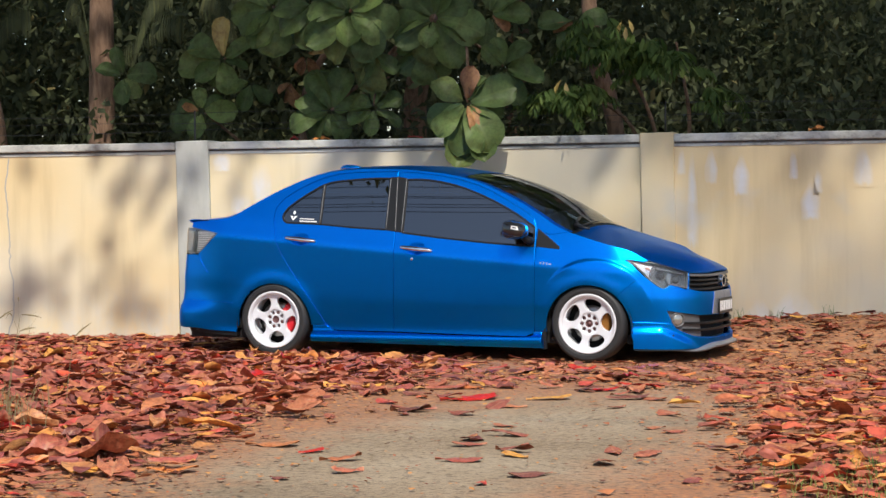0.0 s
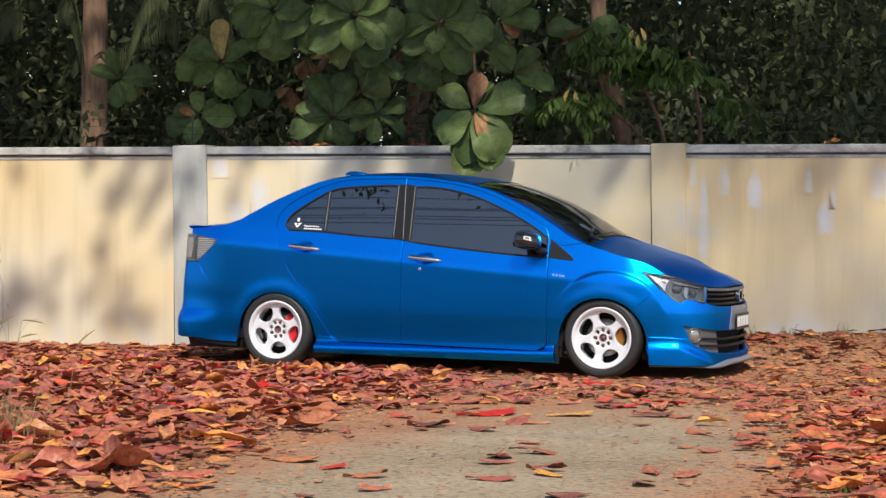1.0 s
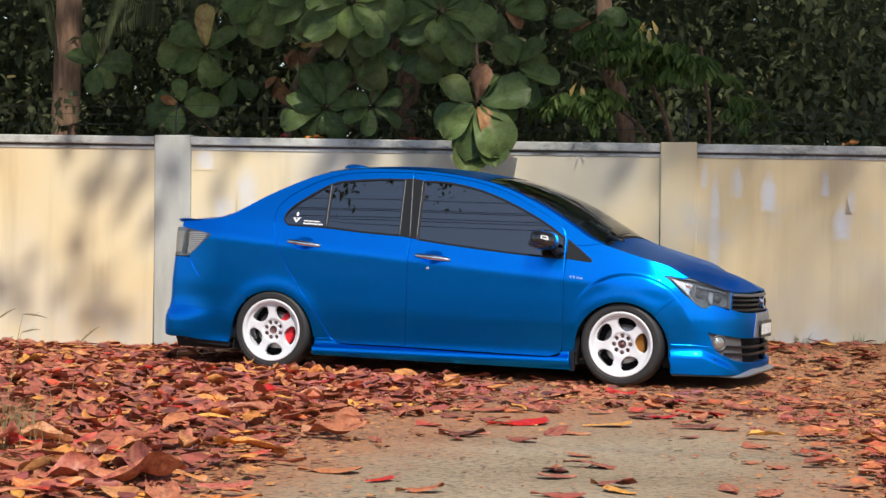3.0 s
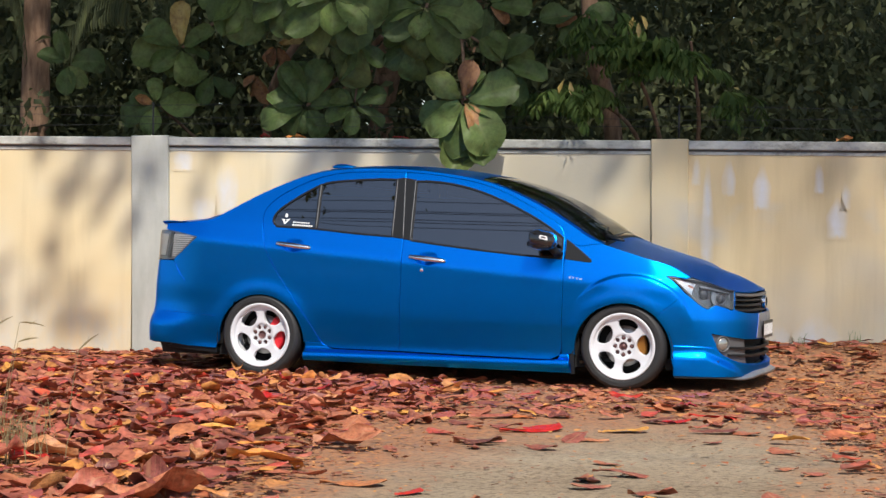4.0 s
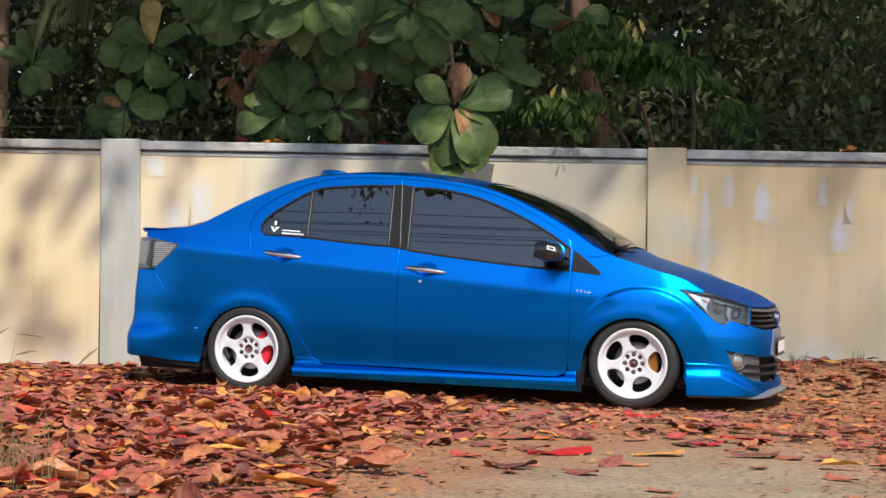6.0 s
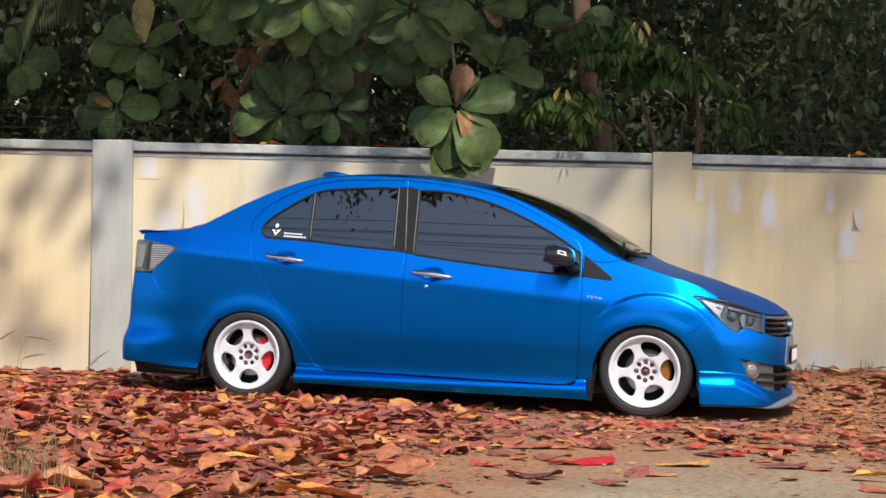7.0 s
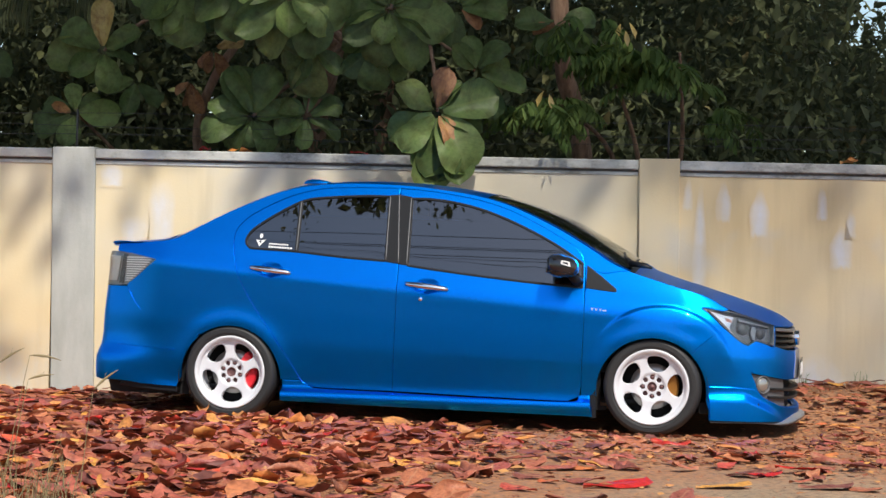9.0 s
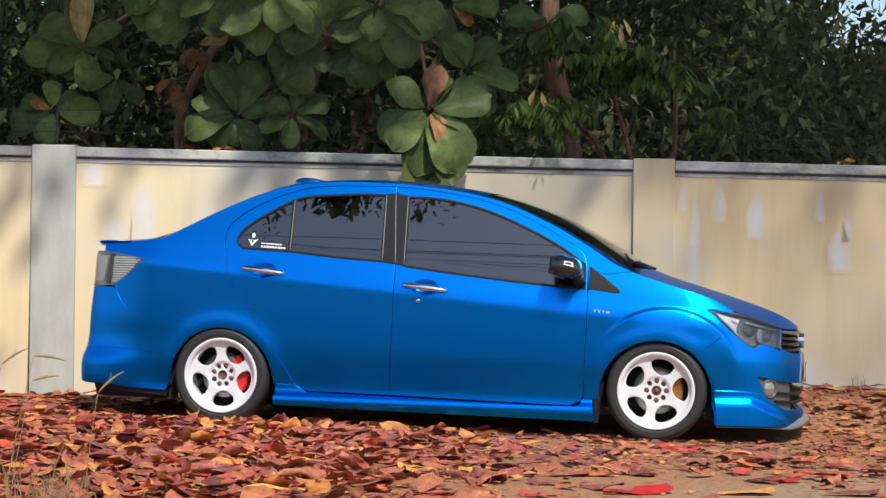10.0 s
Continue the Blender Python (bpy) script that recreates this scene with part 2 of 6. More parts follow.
# rust-brown leaf dirt trodden into the concrete round a swept patch
_n, _l, _bs = nodes_of(CONCRETE)
_co = _n.new("ShaderNodeTexCoord")
_mp = _n.new("ShaderNodeMapping")
_mp.inputs["Location"].default_value = (-2.75, 1.33, 0)
_mp.inputs["Scale"].default_value = (.80, .27, 0)
_l.new(_co.outputs["Object"], _mp.inputs[0])
_ln = _n.new("ShaderNodeVectorMath")
_ln.operation = "LENGTH"
_l.new(_mp.outputs[0], _ln.inputs[0])
_ad = _n.new("ShaderNodeMath")
_ad.operation = "MULTIPLY_ADD"
_l.new(noise_node(CONCRETE, 3.0, 6, .65), _ad.inputs[0])
_ad.inputs[1].default_value = .9
_l.new(_ln.outputs["Value"], _ad.inputs[2])
_mr = _n.new("ShaderNodeMapRange")
_mr.inputs["From Min"].default_value, _mr.inputs["From Max"].default_value = .95, 1.45
_l.new(_ad.outputs[0], _mr.inputs["Value"])
_dirt = ramp(CONCRETE, _d, [(.35, (.19, .070, .035)), (.5, (.36, .14, .06)), (.66, (.48, .22, .085))])
_mu = _n.new("ShaderNodeMath")
_mu.operation = "MULTIPLY"
_sy = _n.new("ShaderNodeSeparateXYZ")
_l.new(_co.outputs["Object"], _sy.inputs[0])
_my = _n.new("ShaderNodeMapRange")
_my.inputs["From Min"].default_value, _my.inputs["From Max"].default_value = -8.6, -7.4
_l.new(_sy.outputs["Y"], _my.inputs["Value"])
_m2 = _n.new("ShaderNodeMath")
_m2.operation = "MULTIPLY"
_l.new(_mr.outputs[0], _m2.inputs[0])
_l.new(_my.outputs[0], _m2.inputs[1])
_l.new(_m2.outputs[0], _mu.inputs[0])
_l.new(ramp(CONCRETE, _d, [(.36, (.25, .25, .25)), (.54, (.9, .9, .9))]), _mu.inputs[1])
paint_with(CONCRETE, mixed(CONCRETE, _mu.outputs[0], _bs.inputs["Base Color"].links[0].from_socket, _dirt))
bump(CONCRETE, _f, .5, .004)

# ---- the boundary wall ----
WALL_TOP = 1.68
TH = math.atan(.1264)


def along(d, out=0.0, z=0.0):
    """A point of the wall: d metres along its face from x = 0, out towards the yard."""
    x = d * math.cos(TH) + out * math.sin(TH)
    y = float(wall_y(0)) + d * math.sin(TH) - out * math.cos(TH)
    return (x, y, z)


COPING = material("stained_grey_coping", rough=.9)
_n1 = noise_node(COPING, 3.2, 7, .72, stretch=(1.0, 1.0, 1.6))
paint_with(COPING, ramp(COPING, _n1, [(.32, (.13, .13, .115)), (.42, (.30, .30, .275)), (.52, (.47, .47, .43)), (.70, (.60, .60, .55))]))
bump(COPING, noise_node(COPING, 40, 4, .6), .5, .006)
WALL_TURN = Matrix.Rotation(TH, 4, "Z")
LEAN = Matrix.Rotation(radians(-.9), 4, "Y")      # the pillars stand plumb on the sloping site
# strip under the coping: its shade and its grime are both in the colour
SHADE_GRIME = material("groove_shade_and_grime", rough=.95)
paint_with(SHADE_GRIME, ramp(SHADE_GRIME, noise_node(SHADE_GRIME, 9, 5, .7), [(.3, (.05, .048, .042)), (.6, (.12, .115, .10))]))
wall = empty("boundary_wall", "cream painted masonry wall with grey pillars and coping", "wall")
wall["kind"] = "structure"
PILLARS = [(-1.862 + 4.065 * k) for k in range(-4, 6)]


def d_of(x):
    return (x - 0.0) / math.cos(TH)


for k, px in enumerate(PILLARS):
    d = d_of(px)
    width = .305 if k == 4 else .28
    part("pillar", box_bm((width, .30, 2.2), along(d + .018, -.15, WALL_TOP - 1.1 + .012), .008, turn=WALL_TURN @ LEAN), GREYP if k == 4 else CREAM, wall,
         "grey rendered pillar" if k == 4 else "cream painted pillar")
    if k + 1 < len(PILLARS):
        d2 = d_of(PILLARS[k + 1])
        w2 = .305 if k + 1 == 4 else .28
        a, b = d + width / 2, d2 - w2 / 2
        part("wall_panel", box_bm((b - a + .01, .12, 2.1), along((a + b) / 2, -.095, WALL_TOP - 1.05 - .07), 0, turn=WALL_TURN), CREAM, wall)
        part("coping", box_bm((b - a - .004, .175, .066), along((a + b) / 2, -.0875, WALL_TOP - .033), .009, turn=WALL_TURN), COPING, wall, "weathered grey coping")
        part("drip_groove", box_bm((b - a - .004, .13, .016), along((a + b) / 2, -.092, WALL_TOP - .074), 0, turn=WALL_TURN), SHADE_GRIME, wall, "dark groove under the coping, shade and grime in its colour")
        part("wall_band", box_bm((b - a - .004, .135, .024), along((a + b) / 2, -.094, WALL_TOP - .094), .003, turn=WALL_TURN), COPING, wall)

_n1 = noise_node(CREAM, .55, 3, .5)
_n2 = noise_node(CREAM, 2.2, 5, .55, stretch=(2.0, 2.0, .22))
_n3 = noise_node(CREAM, 60, 4, .6)
_n4 = noise_node(CREAM, 1.4, 3, .5)
_a = ramp(CREAM, _n1, [(.35, (.70, .54, .30)), (.5, (.72, .60, .38)), (.62, (.66, .59, .45))])
_b = ramp(CREAM, _n2, [(.28, (.86, .85, .83)), (.46, (1, 1, 1)), (.75, (1.03, 1.02, 1.0))])
_p = ramp(CREAM, _n4, [(.62, (0, 0, 0)), (.74, (.6, .6, .6))])
_g = mixed(CREAM, 1.0, _a, _b, "MULTIPLY")
paint_with(CREAM, mixed(CREAM, _p, _g, (.55, .55, .52)))
bump(CREAM, _n3, .25, .004)
_n1 = noise_node(GREYP, 2.2, 6, .65, stretch=(1.6, 1.6, .5))
_n3 = noise_node(GREYP, 45, 4, .6)
_a = ramp(GREYP, _n1, [(.28, (.30, .305, .275)), (.42, (.38, .385, .35)), (.54, (.44, .445, .41)), (.72, (.51, .515, .47))])
paint_with(GREYP, _a)
bump(GREYP, _n3, .35, .004)

# grime along the foot and under the coping
_g1 = noise_node(CREAM, 5, 6, .7, stretch=(1.2, 1.2, .6))
_n, _l, _bs = nodes_of(CREAM)
_co = _n.new("ShaderNodeTexCoord")
_se = _n.new("ShaderNodeSeparateXYZ")
_l.new(_co.outputs["Object"], _se.inputs[0])
_mr = _n.new("ShaderNodeMapRange")
_mr.inputs["From Min"].default_value, _mr.inputs["From Max"].default_value = .55, .02
_l.new(_se.outputs["Z"], _mr.inputs["Value"])
_mu = _n.new("ShaderNodeMath")
_mu.operation = "MULTIPLY"
_l.new(_mr.outputs[0], _mu.inputs[0])
_l.new(ramp(CREAM, _g1, [(.35, (0, 0, 0)), (.65, (.8, .8, .8))]), _mu.inputs[1])
_old = _bs.inputs["Base Color"].links[0].from_socket
paint_with(CREAM, mixed(CREAM, _mu.outputs[0], _old, (.60, .58, .52)))

PATCH = CREAM.copy()      # the same wall under a thin film of paler paint
PATCH.name = "pale_paint_run"
_n, _l, _bs = nodes_of(PATCH)
_film = _n.new("ShaderNodeAttribute")      # the paint thins out towards its edges
_film.attribute_name = "film"
_mu = _n.new("ShaderNodeMath")
_mu.operation = "MULTIPLY"
_l.new(ramp(PATCH, noise_node(PATCH, 5.0, 3, .5, stretch=(2.0, 2.0, .5)), [(.30, gray(.30)), (.62, gray(.90))]), _mu.inputs[0])
_l.new(_film.outputs["Fac"], _mu.inputs[1])
_old = _bs.inputs["Base Color"].links[0].from_socket
paint_with(PATCH, mixed(PATCH, _mu.outputs[0], _old, ramp(PATCH, noise_node(PATCH, 9, 5, .6), [(.3, (.64, .62, .58)), (.5, (.65, .65, .66)), (.68, (.68, .69, .73))])))


def wall_sheet(name, pts, mat, label, out):
    """A thin irregular patch on the wall's face; pts in metres along x and up."""
    me = sheet(np.array(pts), (), .05, lambda s, z, m: np.stack([np.asarray(s, float) + out * math.sin(TH), wall_y(s) + .035 - out - m, np.asarray(z, float)], -1), 0, 0)
    return part(name, me, mat, wall, label)


def paint_run(x, top, foot, w, seed, taper=.35, label="pale lavender run of touch-up paint"):
    """Thin paint brushed on and run down the wall: narrow at its top, blunt and thicker at its foot."""
    r = np.random.RandomState(seed)
    m, n = 11, 28
    t, u = np.meshgrid(np.linspace(0, 1, n), np.linspace(-1, 1, m), indexing="ij")
    sway = np.cumsum(r.normal(0, .001, n))[:, None]
    wide = w / 2 * (taper + (1 - taper) * smoothstep(0, .55, t)) * (1 + .08 * np.sin(np.linspace(0, 9, n) + seed))[:, None]
    px = x + sway + u * wide
    pz = top + (foot - top) * t
    film = (1 - np.abs(u) ** 2.2) * smoothstep(0, .4, t) * smoothstep(1.0, .90, t + r.uniform(0, .06, m)[None, :])
    p = np.stack([px.ravel() + .003 * math.sin(TH), wall_y(px.ravel()) + .032, pz.ravel()], -1)
    ob = part("paint_run", mesh_of(p, [(i * m + k, i * m + k + 1, (i + 1) * m + k + 1, (i + 1) * m + k) for i in range(n - 1) for k in range(m - 1)]), PATCH, wall, label)
    ob.data.attributes.new("film", "FLOAT", "POINT").data.foreach_set("value", film.ravel().astype(np.float32))


for k, (x, z, w, h) in enumerate(((-1.60, 1.50, .17, .18), (-1.24, 1.24, .20, .54), (-1.42, 1.08, .22, .32))):
    paint_run(x, z + h / 2, z - h / 2, w, 400 + k, .8, "pale grey touch-up paint patch")
for k, (x, top, foot, w) in enumerate(((2.40, 1.57, 1.33, .07), (2.485, 1.56, .70, .10), (2.64, 1.57, 1.25, .11), (2.89, 1.52, 1.15, .14), (3.445, 1.28, .945, .17), (3.50, 1.38, 1.16, .08),
                                       (3.30, 1.54, 1.28, .08), (3.86, 1.57, 1.22, .16), (3.30, .42, .02, .40), (3.02, .34, .04, .22))):
    paint_run(x, top, foot, w, 440 + k)
r = np.random.RandomState(9)
_z = np.linspace(1.56, -.1, 60)
_x = -3.63 + np.cumsum(r.normal(0, .006, 60)) * .9 + .015 * np.sin(_z * 5)
wall_sheet("wall_crack", np.vstack([np.stack([_x - .006, _z], 1), np.stack([_x + .006, _z], 1)[::-1]]), material("crack_filler", (.40, .39, .38), .9), "grey crack running down the wall", .003)


# ---- the car: a side surface, seen from above as PLAN, onto which its panels are laid ----
HALF = 0.81
PLAN = curve([(-.955, .81), (-.945, .5), (-.915, .27), (-.84, .12), (-.64, .045), (-.3, .012), (.4, .0), (1.2, -.002), (2.0, 0),
              (2.5, .008), (2.75, .035), (2.95, .102), (3.09, .20), (3.178, .35), (3.223, .55), (3.238, .81)], 700)
_i = int(np.argmin(abs(PLAN[:, 0] - 1.0) + (PLAN[:, 1] > .4) * 9))
RUN = (np.arange(700) - _i) * np.linalg.norm(PLAN[1] - PLAN[0]) + PLAN[_i, 0]
_t = np.gradient(PLAN, axis=0)
_t /= np.linalg.norm(_t, axis=1)[:, None]
INWARD = np.stack([-_t[:, 1], _t[:, 0]], 1)
S_REAR, S_FRONT = float(RUN[0]), float(RUN[-1])
WHEEL_X, WHEEL_R, HUB_Z = (0.0, 2.455), 0.275, 0.275


def smooth_profile(z_list, o_list, w=8):
    z = np.linspace(z_list[0], z_list[-1], 400)
    o = np.interp(z, z_list, o_list)
    k = np.exp(-np.linspace(-2, 2, 2 * w + 1) ** 2)
    o = np.convolve(np.pad(o, w, mode="edge"), k / k.sum(), "valid")
    return z, o


SIDE = smooth_profile([.06, .16, .22, .30, .42, .60, .72, .785, .80, .86, .92, 1.36, 1.55],
                      [.034, .032, .038, .028, .012, .006, .003, .000, .003, .024, .042, .200, .27], 17)
NOSE = smooth_profile([.06, .16, .30, .45, .55, .65, .72, .80, .9, 1.45], [.0, .0, .0, .0, .015, .04, .075, .14, .24, .6])
TAIL = smooth_profile([.06, .16, .20, .24, .32, .36, .41, .48, .60, .75, .88, .93, 1.0, 1.45],
                      [.03, .02, .005, .0, .0, .008, .031, .041, .045, .060, .070, .07, .09, .3])


def inset(s, z):
    w = smoothstep(.30, .55, z)
    side = np.interp(z - .085 * (1.0 - s) * w, *SIDE)      # the shoulder and window lines rise to the rear
    wf, wr = smoothstep(2.6, 3.1, s), smoothstep(.40, .80, -s)
    o = side * (1 - wf - wr) + np.interp(z, *NOSE) * wf + np.interp(z, *TAIL) * wr
    for xc in WHEEL_X:                   # flares round the wheels
        d = np.hypot(s - xc, z - .26)
        o = o - .008 * np.exp(-((d - .31) / .060) ** 2) * smoothstep(.2, .34, z)
    d = np.hypot(s - 2.43, z - .30) - .424 - .17 * (s - 2.447)      # raised brow over the front wheel
    o = o - .012 * smoothstep(.014, -.014, d) * smoothstep(.35, .55, z) * smoothstep(2.12, 2.36, s) * smoothstep(3.0, 2.8, s)
    return o


def skin(s, z, deeper=0.0):
    """The point of the side at s along it and z up, some way below the surface."""
    s, z = np.asarray(s, float), np.asarray(z, float)
    o = inset(s, z) + deeper
    return np.stack([np.interp(s, RUN, PLAN[:, 0]) + np.interp(s, RUN, INWARD[:, 0]) * o,
                     np.interp(s, RUN, PLAN[:, 1]) + np.interp(s, RUN, INWARD[:, 1]) * o, z + 0 * s], -1)


def below(d):
    return lambda s, z, more: skin(s, z, d + more)


def mirrored(me):
    """The same mesh on the car's other side."""
    out = me.copy()
    v = np.empty(len(out.vertices) * 3)
    out.vertices.foreach_get("co", v)
    v[1::3] = 2 * HALF - v[1::3]
    bm = bmesh.new()
    bm.from_mesh(out)
    for k, vert in enumerate(bm.verts):
        vert.co = v[3 * k:3 * k + 3]
    bmesh.ops.reverse_faces(bm, faces=bm.faces[:])
    fresh = bpy.data.meshes.new("m")
    bm.to_mesh(fresh)
    bm.free()
    return fresh


car = empty("sedan_car", "metallic blue lowered four-door saloon car with white wheels, parked among leaves", "car")


def both(name, me, mat, parent, label="", far=True):
    near = part(name, me, mat, parent, label)
    if far:
        part(name, mirrored(me), mat, parent, label)
    return near


# edge between the side and the roof, boot and bonnet, and the middle line over the car
EDGE = curve([(-1.7, .995), (-1.2, .995), (-.82, 1.006), (-.587, 1.020), (-.424, 1.034), (-.356, 1.050), (-.229, 1.118), (-.07, 1.203), (.09, 1.276),
              (.253, 1.338), (.386, 1.368), (.53, 1.384), (.7, 1.391), (1.0, 1.382), (1.2, 1.362), (1.4, 1.332), (1.6, 1.278), (1.8, 1.193), (1.945, 1.120),
              (2.112, 1.022), (2.195, .968), (2.31, .919), (2.472, .869), (2.601, .831), (2.767, .784), (2.904, .717), (3.05, .676), (3.23, .634), (3.5, .625), (3.95, .635)], 600)
SPINE = curve([(-.97, 1.0), (-.8, 1.022), (-.62, 1.04), (-.5, 1.058), (-.4, 1.105), (-.2, 1.20), (0, 1.29), (.13, 1.342), (.3, 1.392),
               (.5, 1.412), (.7, 1.42), (.9, 1.418), (1.1, 1.405), (1.35, 1.372), (1.53, 1.338), (1.7, 1.288), (1.87, 1.222), (2.04, 1.135),
               (2.2, 1.04), (2.33, .962), (2.36, .940), (2.52, .884), (2.69, .834), (2.85, .785), (3.02, .727), (3.12, .684), (3.16, .655)], 500)


def edge_z(s):
    return np.interp(s, EDGE[:, 0], EDGE[:, 1])


def top_skin(s, u, more=0.0):
    """The roof, glass, boot and bonnet: u runs from the edge (0) to the middle line (1)."""
    e = skin(s, edge_z(s))
    mid_x = np.interp(s, [S_REAR, -.5, 2.3, 2.9, S_FRONT], [-.945, -.5, 2.3, 2.83, 3.155])
    c = np.stack([mid_x, np.full_like(mid_x, HALF), np.interp(mid_x, SPINE[:, 0], SPINE[:, 1])], -1)
    w = u ** 0.9
    out = e + (c - e) * w[..., None]
    rise = 1 - (1 - u) ** np.interp(s, [2.2, 2.4], [3.2, 1.35])
    out[..., 2] = e[..., 2] + (c[..., 2] - e[..., 2]) * rise - more
    return out


def top_piece(name, s0, s1, u0, u1, mat, parent, label="", more=0.0, n=70, m=22):
    s, u = np.meshgrid(np.linspace(s0, s1, n), u0 + (u1 - u0) * np.linspace(0, 1, m) ** 1.6, indexing="ij")
    p = top_skin(s.ravel(), u.ravel(), more)
    f = [(i * m + k, (i + 1) * m + k, (i + 1) * m + k + 1, i * m + k + 1) for i in range(n - 1) for k in range(m - 1)]
    me = mesh_of(p, f)
    if u1 >= 1:
        me = joined([me, mirrored(me)])
        bm = bmesh.new()
        bm.from_mesh(me)
        bmesh.ops.remove_doubles(bm, verts=bm.verts[:], dist=1e-4)
        bm.to_mesh(me)
        bm.free()
        me.polygons.foreach_set("use_smooth", [True] * len(me.polygons))
        return part(name, me, mat, parent, label)
    return both(name, me, mat, parent, label)


# runs shared by neighbouring panels
DOOR_TOP = [(-.008, 1.031), (-.004, 1.09), (.023, 1.141), (.101, 1.208), (.262, 1.293), (.426, 1.346), (.595, 1.366), (.934, 1.370)]
DOOR_TOP_F = [(.934, 1.370), (1.1, 1.358), (1.273, 1.335), (1.442, 1.303), (1.612, 1.250), (1.783, 1.170), (1.952, 1.077), (2.02, 1.032), (2.05, .985), (2.062, .93)]
DOOR_REAR = [(.479, .212), (.427, .239), (.365, .336), (.267, .48), (.141, .656), (.054, .801), (.017, .90), (-.008, 1.031)]
B_SEAM = [(.968, .196), (.974, .42), (.984, .70), (.985, .92), (.972, 1.15), (.951, 1.370)]
DOOR_FRONT = [(2.062, .93), (2.069, .66), (2.063, .47), (2.057, .26), (2.042, .205), (1.996, .182)]


def arch(xc, r, z0, lo=0.13, n=40, back=False):
    a0 = math.asin((lo - z0) / r)
    a = np.linspace(math.pi - a0, a0, n)
    p = np.stack([xc + r * np.cos(a), z0 + r * np.sin(a)], 1)
    return p[::-1] if back else p


def turn_of(p, xc, z0):
    """The angle of a point round a wheel, from -90 to 270 degrees."""
    return (math.atan2(p[1] - z0, p[0] - xc) + math.pi / 2) % (2 * math.pi) - math.pi / 2


R_ARCH = arch(-.003, .305, .240, .235)
F_ARCH = arch(2.455, .312, .236, .21)

# side of the body: rear wing, pillars and roof rail round the doors
E_RUN = [(float(s), float(edge_z(s))) for s in np.linspace(-.80, 2.30, 110)]
body_shape = np.vstack([
    curve(DOOR_TOP, 50)[:-1], curve(DOOR_TOP_F, 60)[:-1],
    np.array([(2.062, .93), (2.17, .905), (2.30, float(edge_z(2.30)))]),
    np.array(E_RUN[::-1]),
    np.array([(-.80, .968), (-.662, .953), (-.56, .938), (-.472, .922), (-.54, .870), (-.606, .820), (-.684, .770)]),
    curve([(-.684, .757), (-.634, .685), (-.567, .62)], 12), curve([(-.567, .62), (-.42, .575), (-.276, .536), (-.203, .492)], 16),
    np.array([p for p in R_ARCH if turn_of(p, -.003, .24) < 2.20]),
    np.array([(.305, .245), (.43, .245)]),
    curve(DOOR_REAR[1:], 50)[:-1]])
_d = np.linalg.norm(body_shape - np.roll(body_shape, 1, axis=0), axis=1)
body_shape = body_shape[_d > 2e-3]
both("body_side", sheet(body_shape, (), .022, below(0), .015, 0), PAINT, car)

# doors, each with its window opening
R_GLASS = outline([(.905, .945), (.9, 1.147), (.893, 1.318)], [(.893, 1.318), (.738, 1.318), (.467, 1.300), (.366, 1.276)],
                  [(.366, 1.276), (.303, 1.243), (.208, 1.186), (.114, 1.119), (.075, 1.072), (.07, 1.03), (.1, 1.0)],
                  [(.1, 1.0), (.373, .987), (.647, .962), (.905, .945)])
F_GLASS = outline([(1.04, .922), (1.036, 1.12), (1.030, 1.308)], [(1.030, 1.308), (1.143, 1.306), (1.278, 1.290), (1.448, 1.250), (1.618, 1.188), (1.788, 1.110), (1.923, 1.036), (2.045, .955)],
                  [(2.045, .955), (2.05, .823)], [(2.05, .823), (1.904, .832), (1.645, .854), (1.317, .888), (1.04, .922)])
r_door_shape = outline([(.479, .212), (.55, .201), (.968, .196)], B_SEAM, [(.951, 1.370), (.934, 1.370)], DOOR_TOP[::-1], DOOR_REAR[::-1])
f_door_shape = outline([(.968, .196), (1.495, .184), (1.94, .176), (1.996, .182)], DOOR_FRONT[::-1], DOOR_TOP_F[::-1], [(.934, 1.370), (.951, 1.370)], B_SEAM[::-1])
R_CUP, F_CUP = ring((.233, .8745), .075, .045, 32), ring((1.1615, .804), .075, .045, 32)
rear_door = both("rear_door", sheet(shrink(r_door_shape, .002), [R_GLASS, R_CUP], .022, below(0), .015, .0035), PAINT, car)
front_door = both("front_door", sheet(shrink(f_door_shape, .002), [F_GLASS, F_CUP], .022, below(0), .015, .0035), PAINT, car)


def window(shape, parent, label):
    both("window_seal", sheet(shrink(shape, -.007), [shrink(shape, .005)], .02, below(-.004), .02, .002), BLACK, parent)
    return both("window_glass", sheet(shrink(shape, .002), (), .04, below(.004), .004, 0), TINT, parent, label)


window(R_GLASS, rear_door, "dark tinted rear side window glass")
window(F_GLASS, front_door, "dark tinted front side window glass")
both("quarter_divider", sheet(outline([(.366, .985), (.384, .985)], [(.384, .985), (.381, 1.282)], [(.381, 1.282), (.360, 1.274)], [(.360, 1.274), (.366, .985)]), (), .05, below(-.004), .01, .002), BLACK, rear_door)
both("pillar_cover", sheet(outline([(.909, .940), (.9835, .930)], [(.9835, .930), (.9500, 1.330)], [(.9500, 1.330), (.897, 1.326)], [(.897, 1.326), (.904, 1.147), (.909, .940)]), (), .04, below(-.005), .01, .002), BLACK, rear_door, "matt black door pillar cover")
both("pillar_cover", sheet(outline([(.985, .928), (1.036, .922)], [(1.036, .922), (1.026, 1.318)], [(1.026, 1.318), (.951, 1.330)], [(.951, 1.330), (.985, .928)]), (), .04, below(-.005), .01, .002), BLACK, front_door, "matt black door pillar cover")
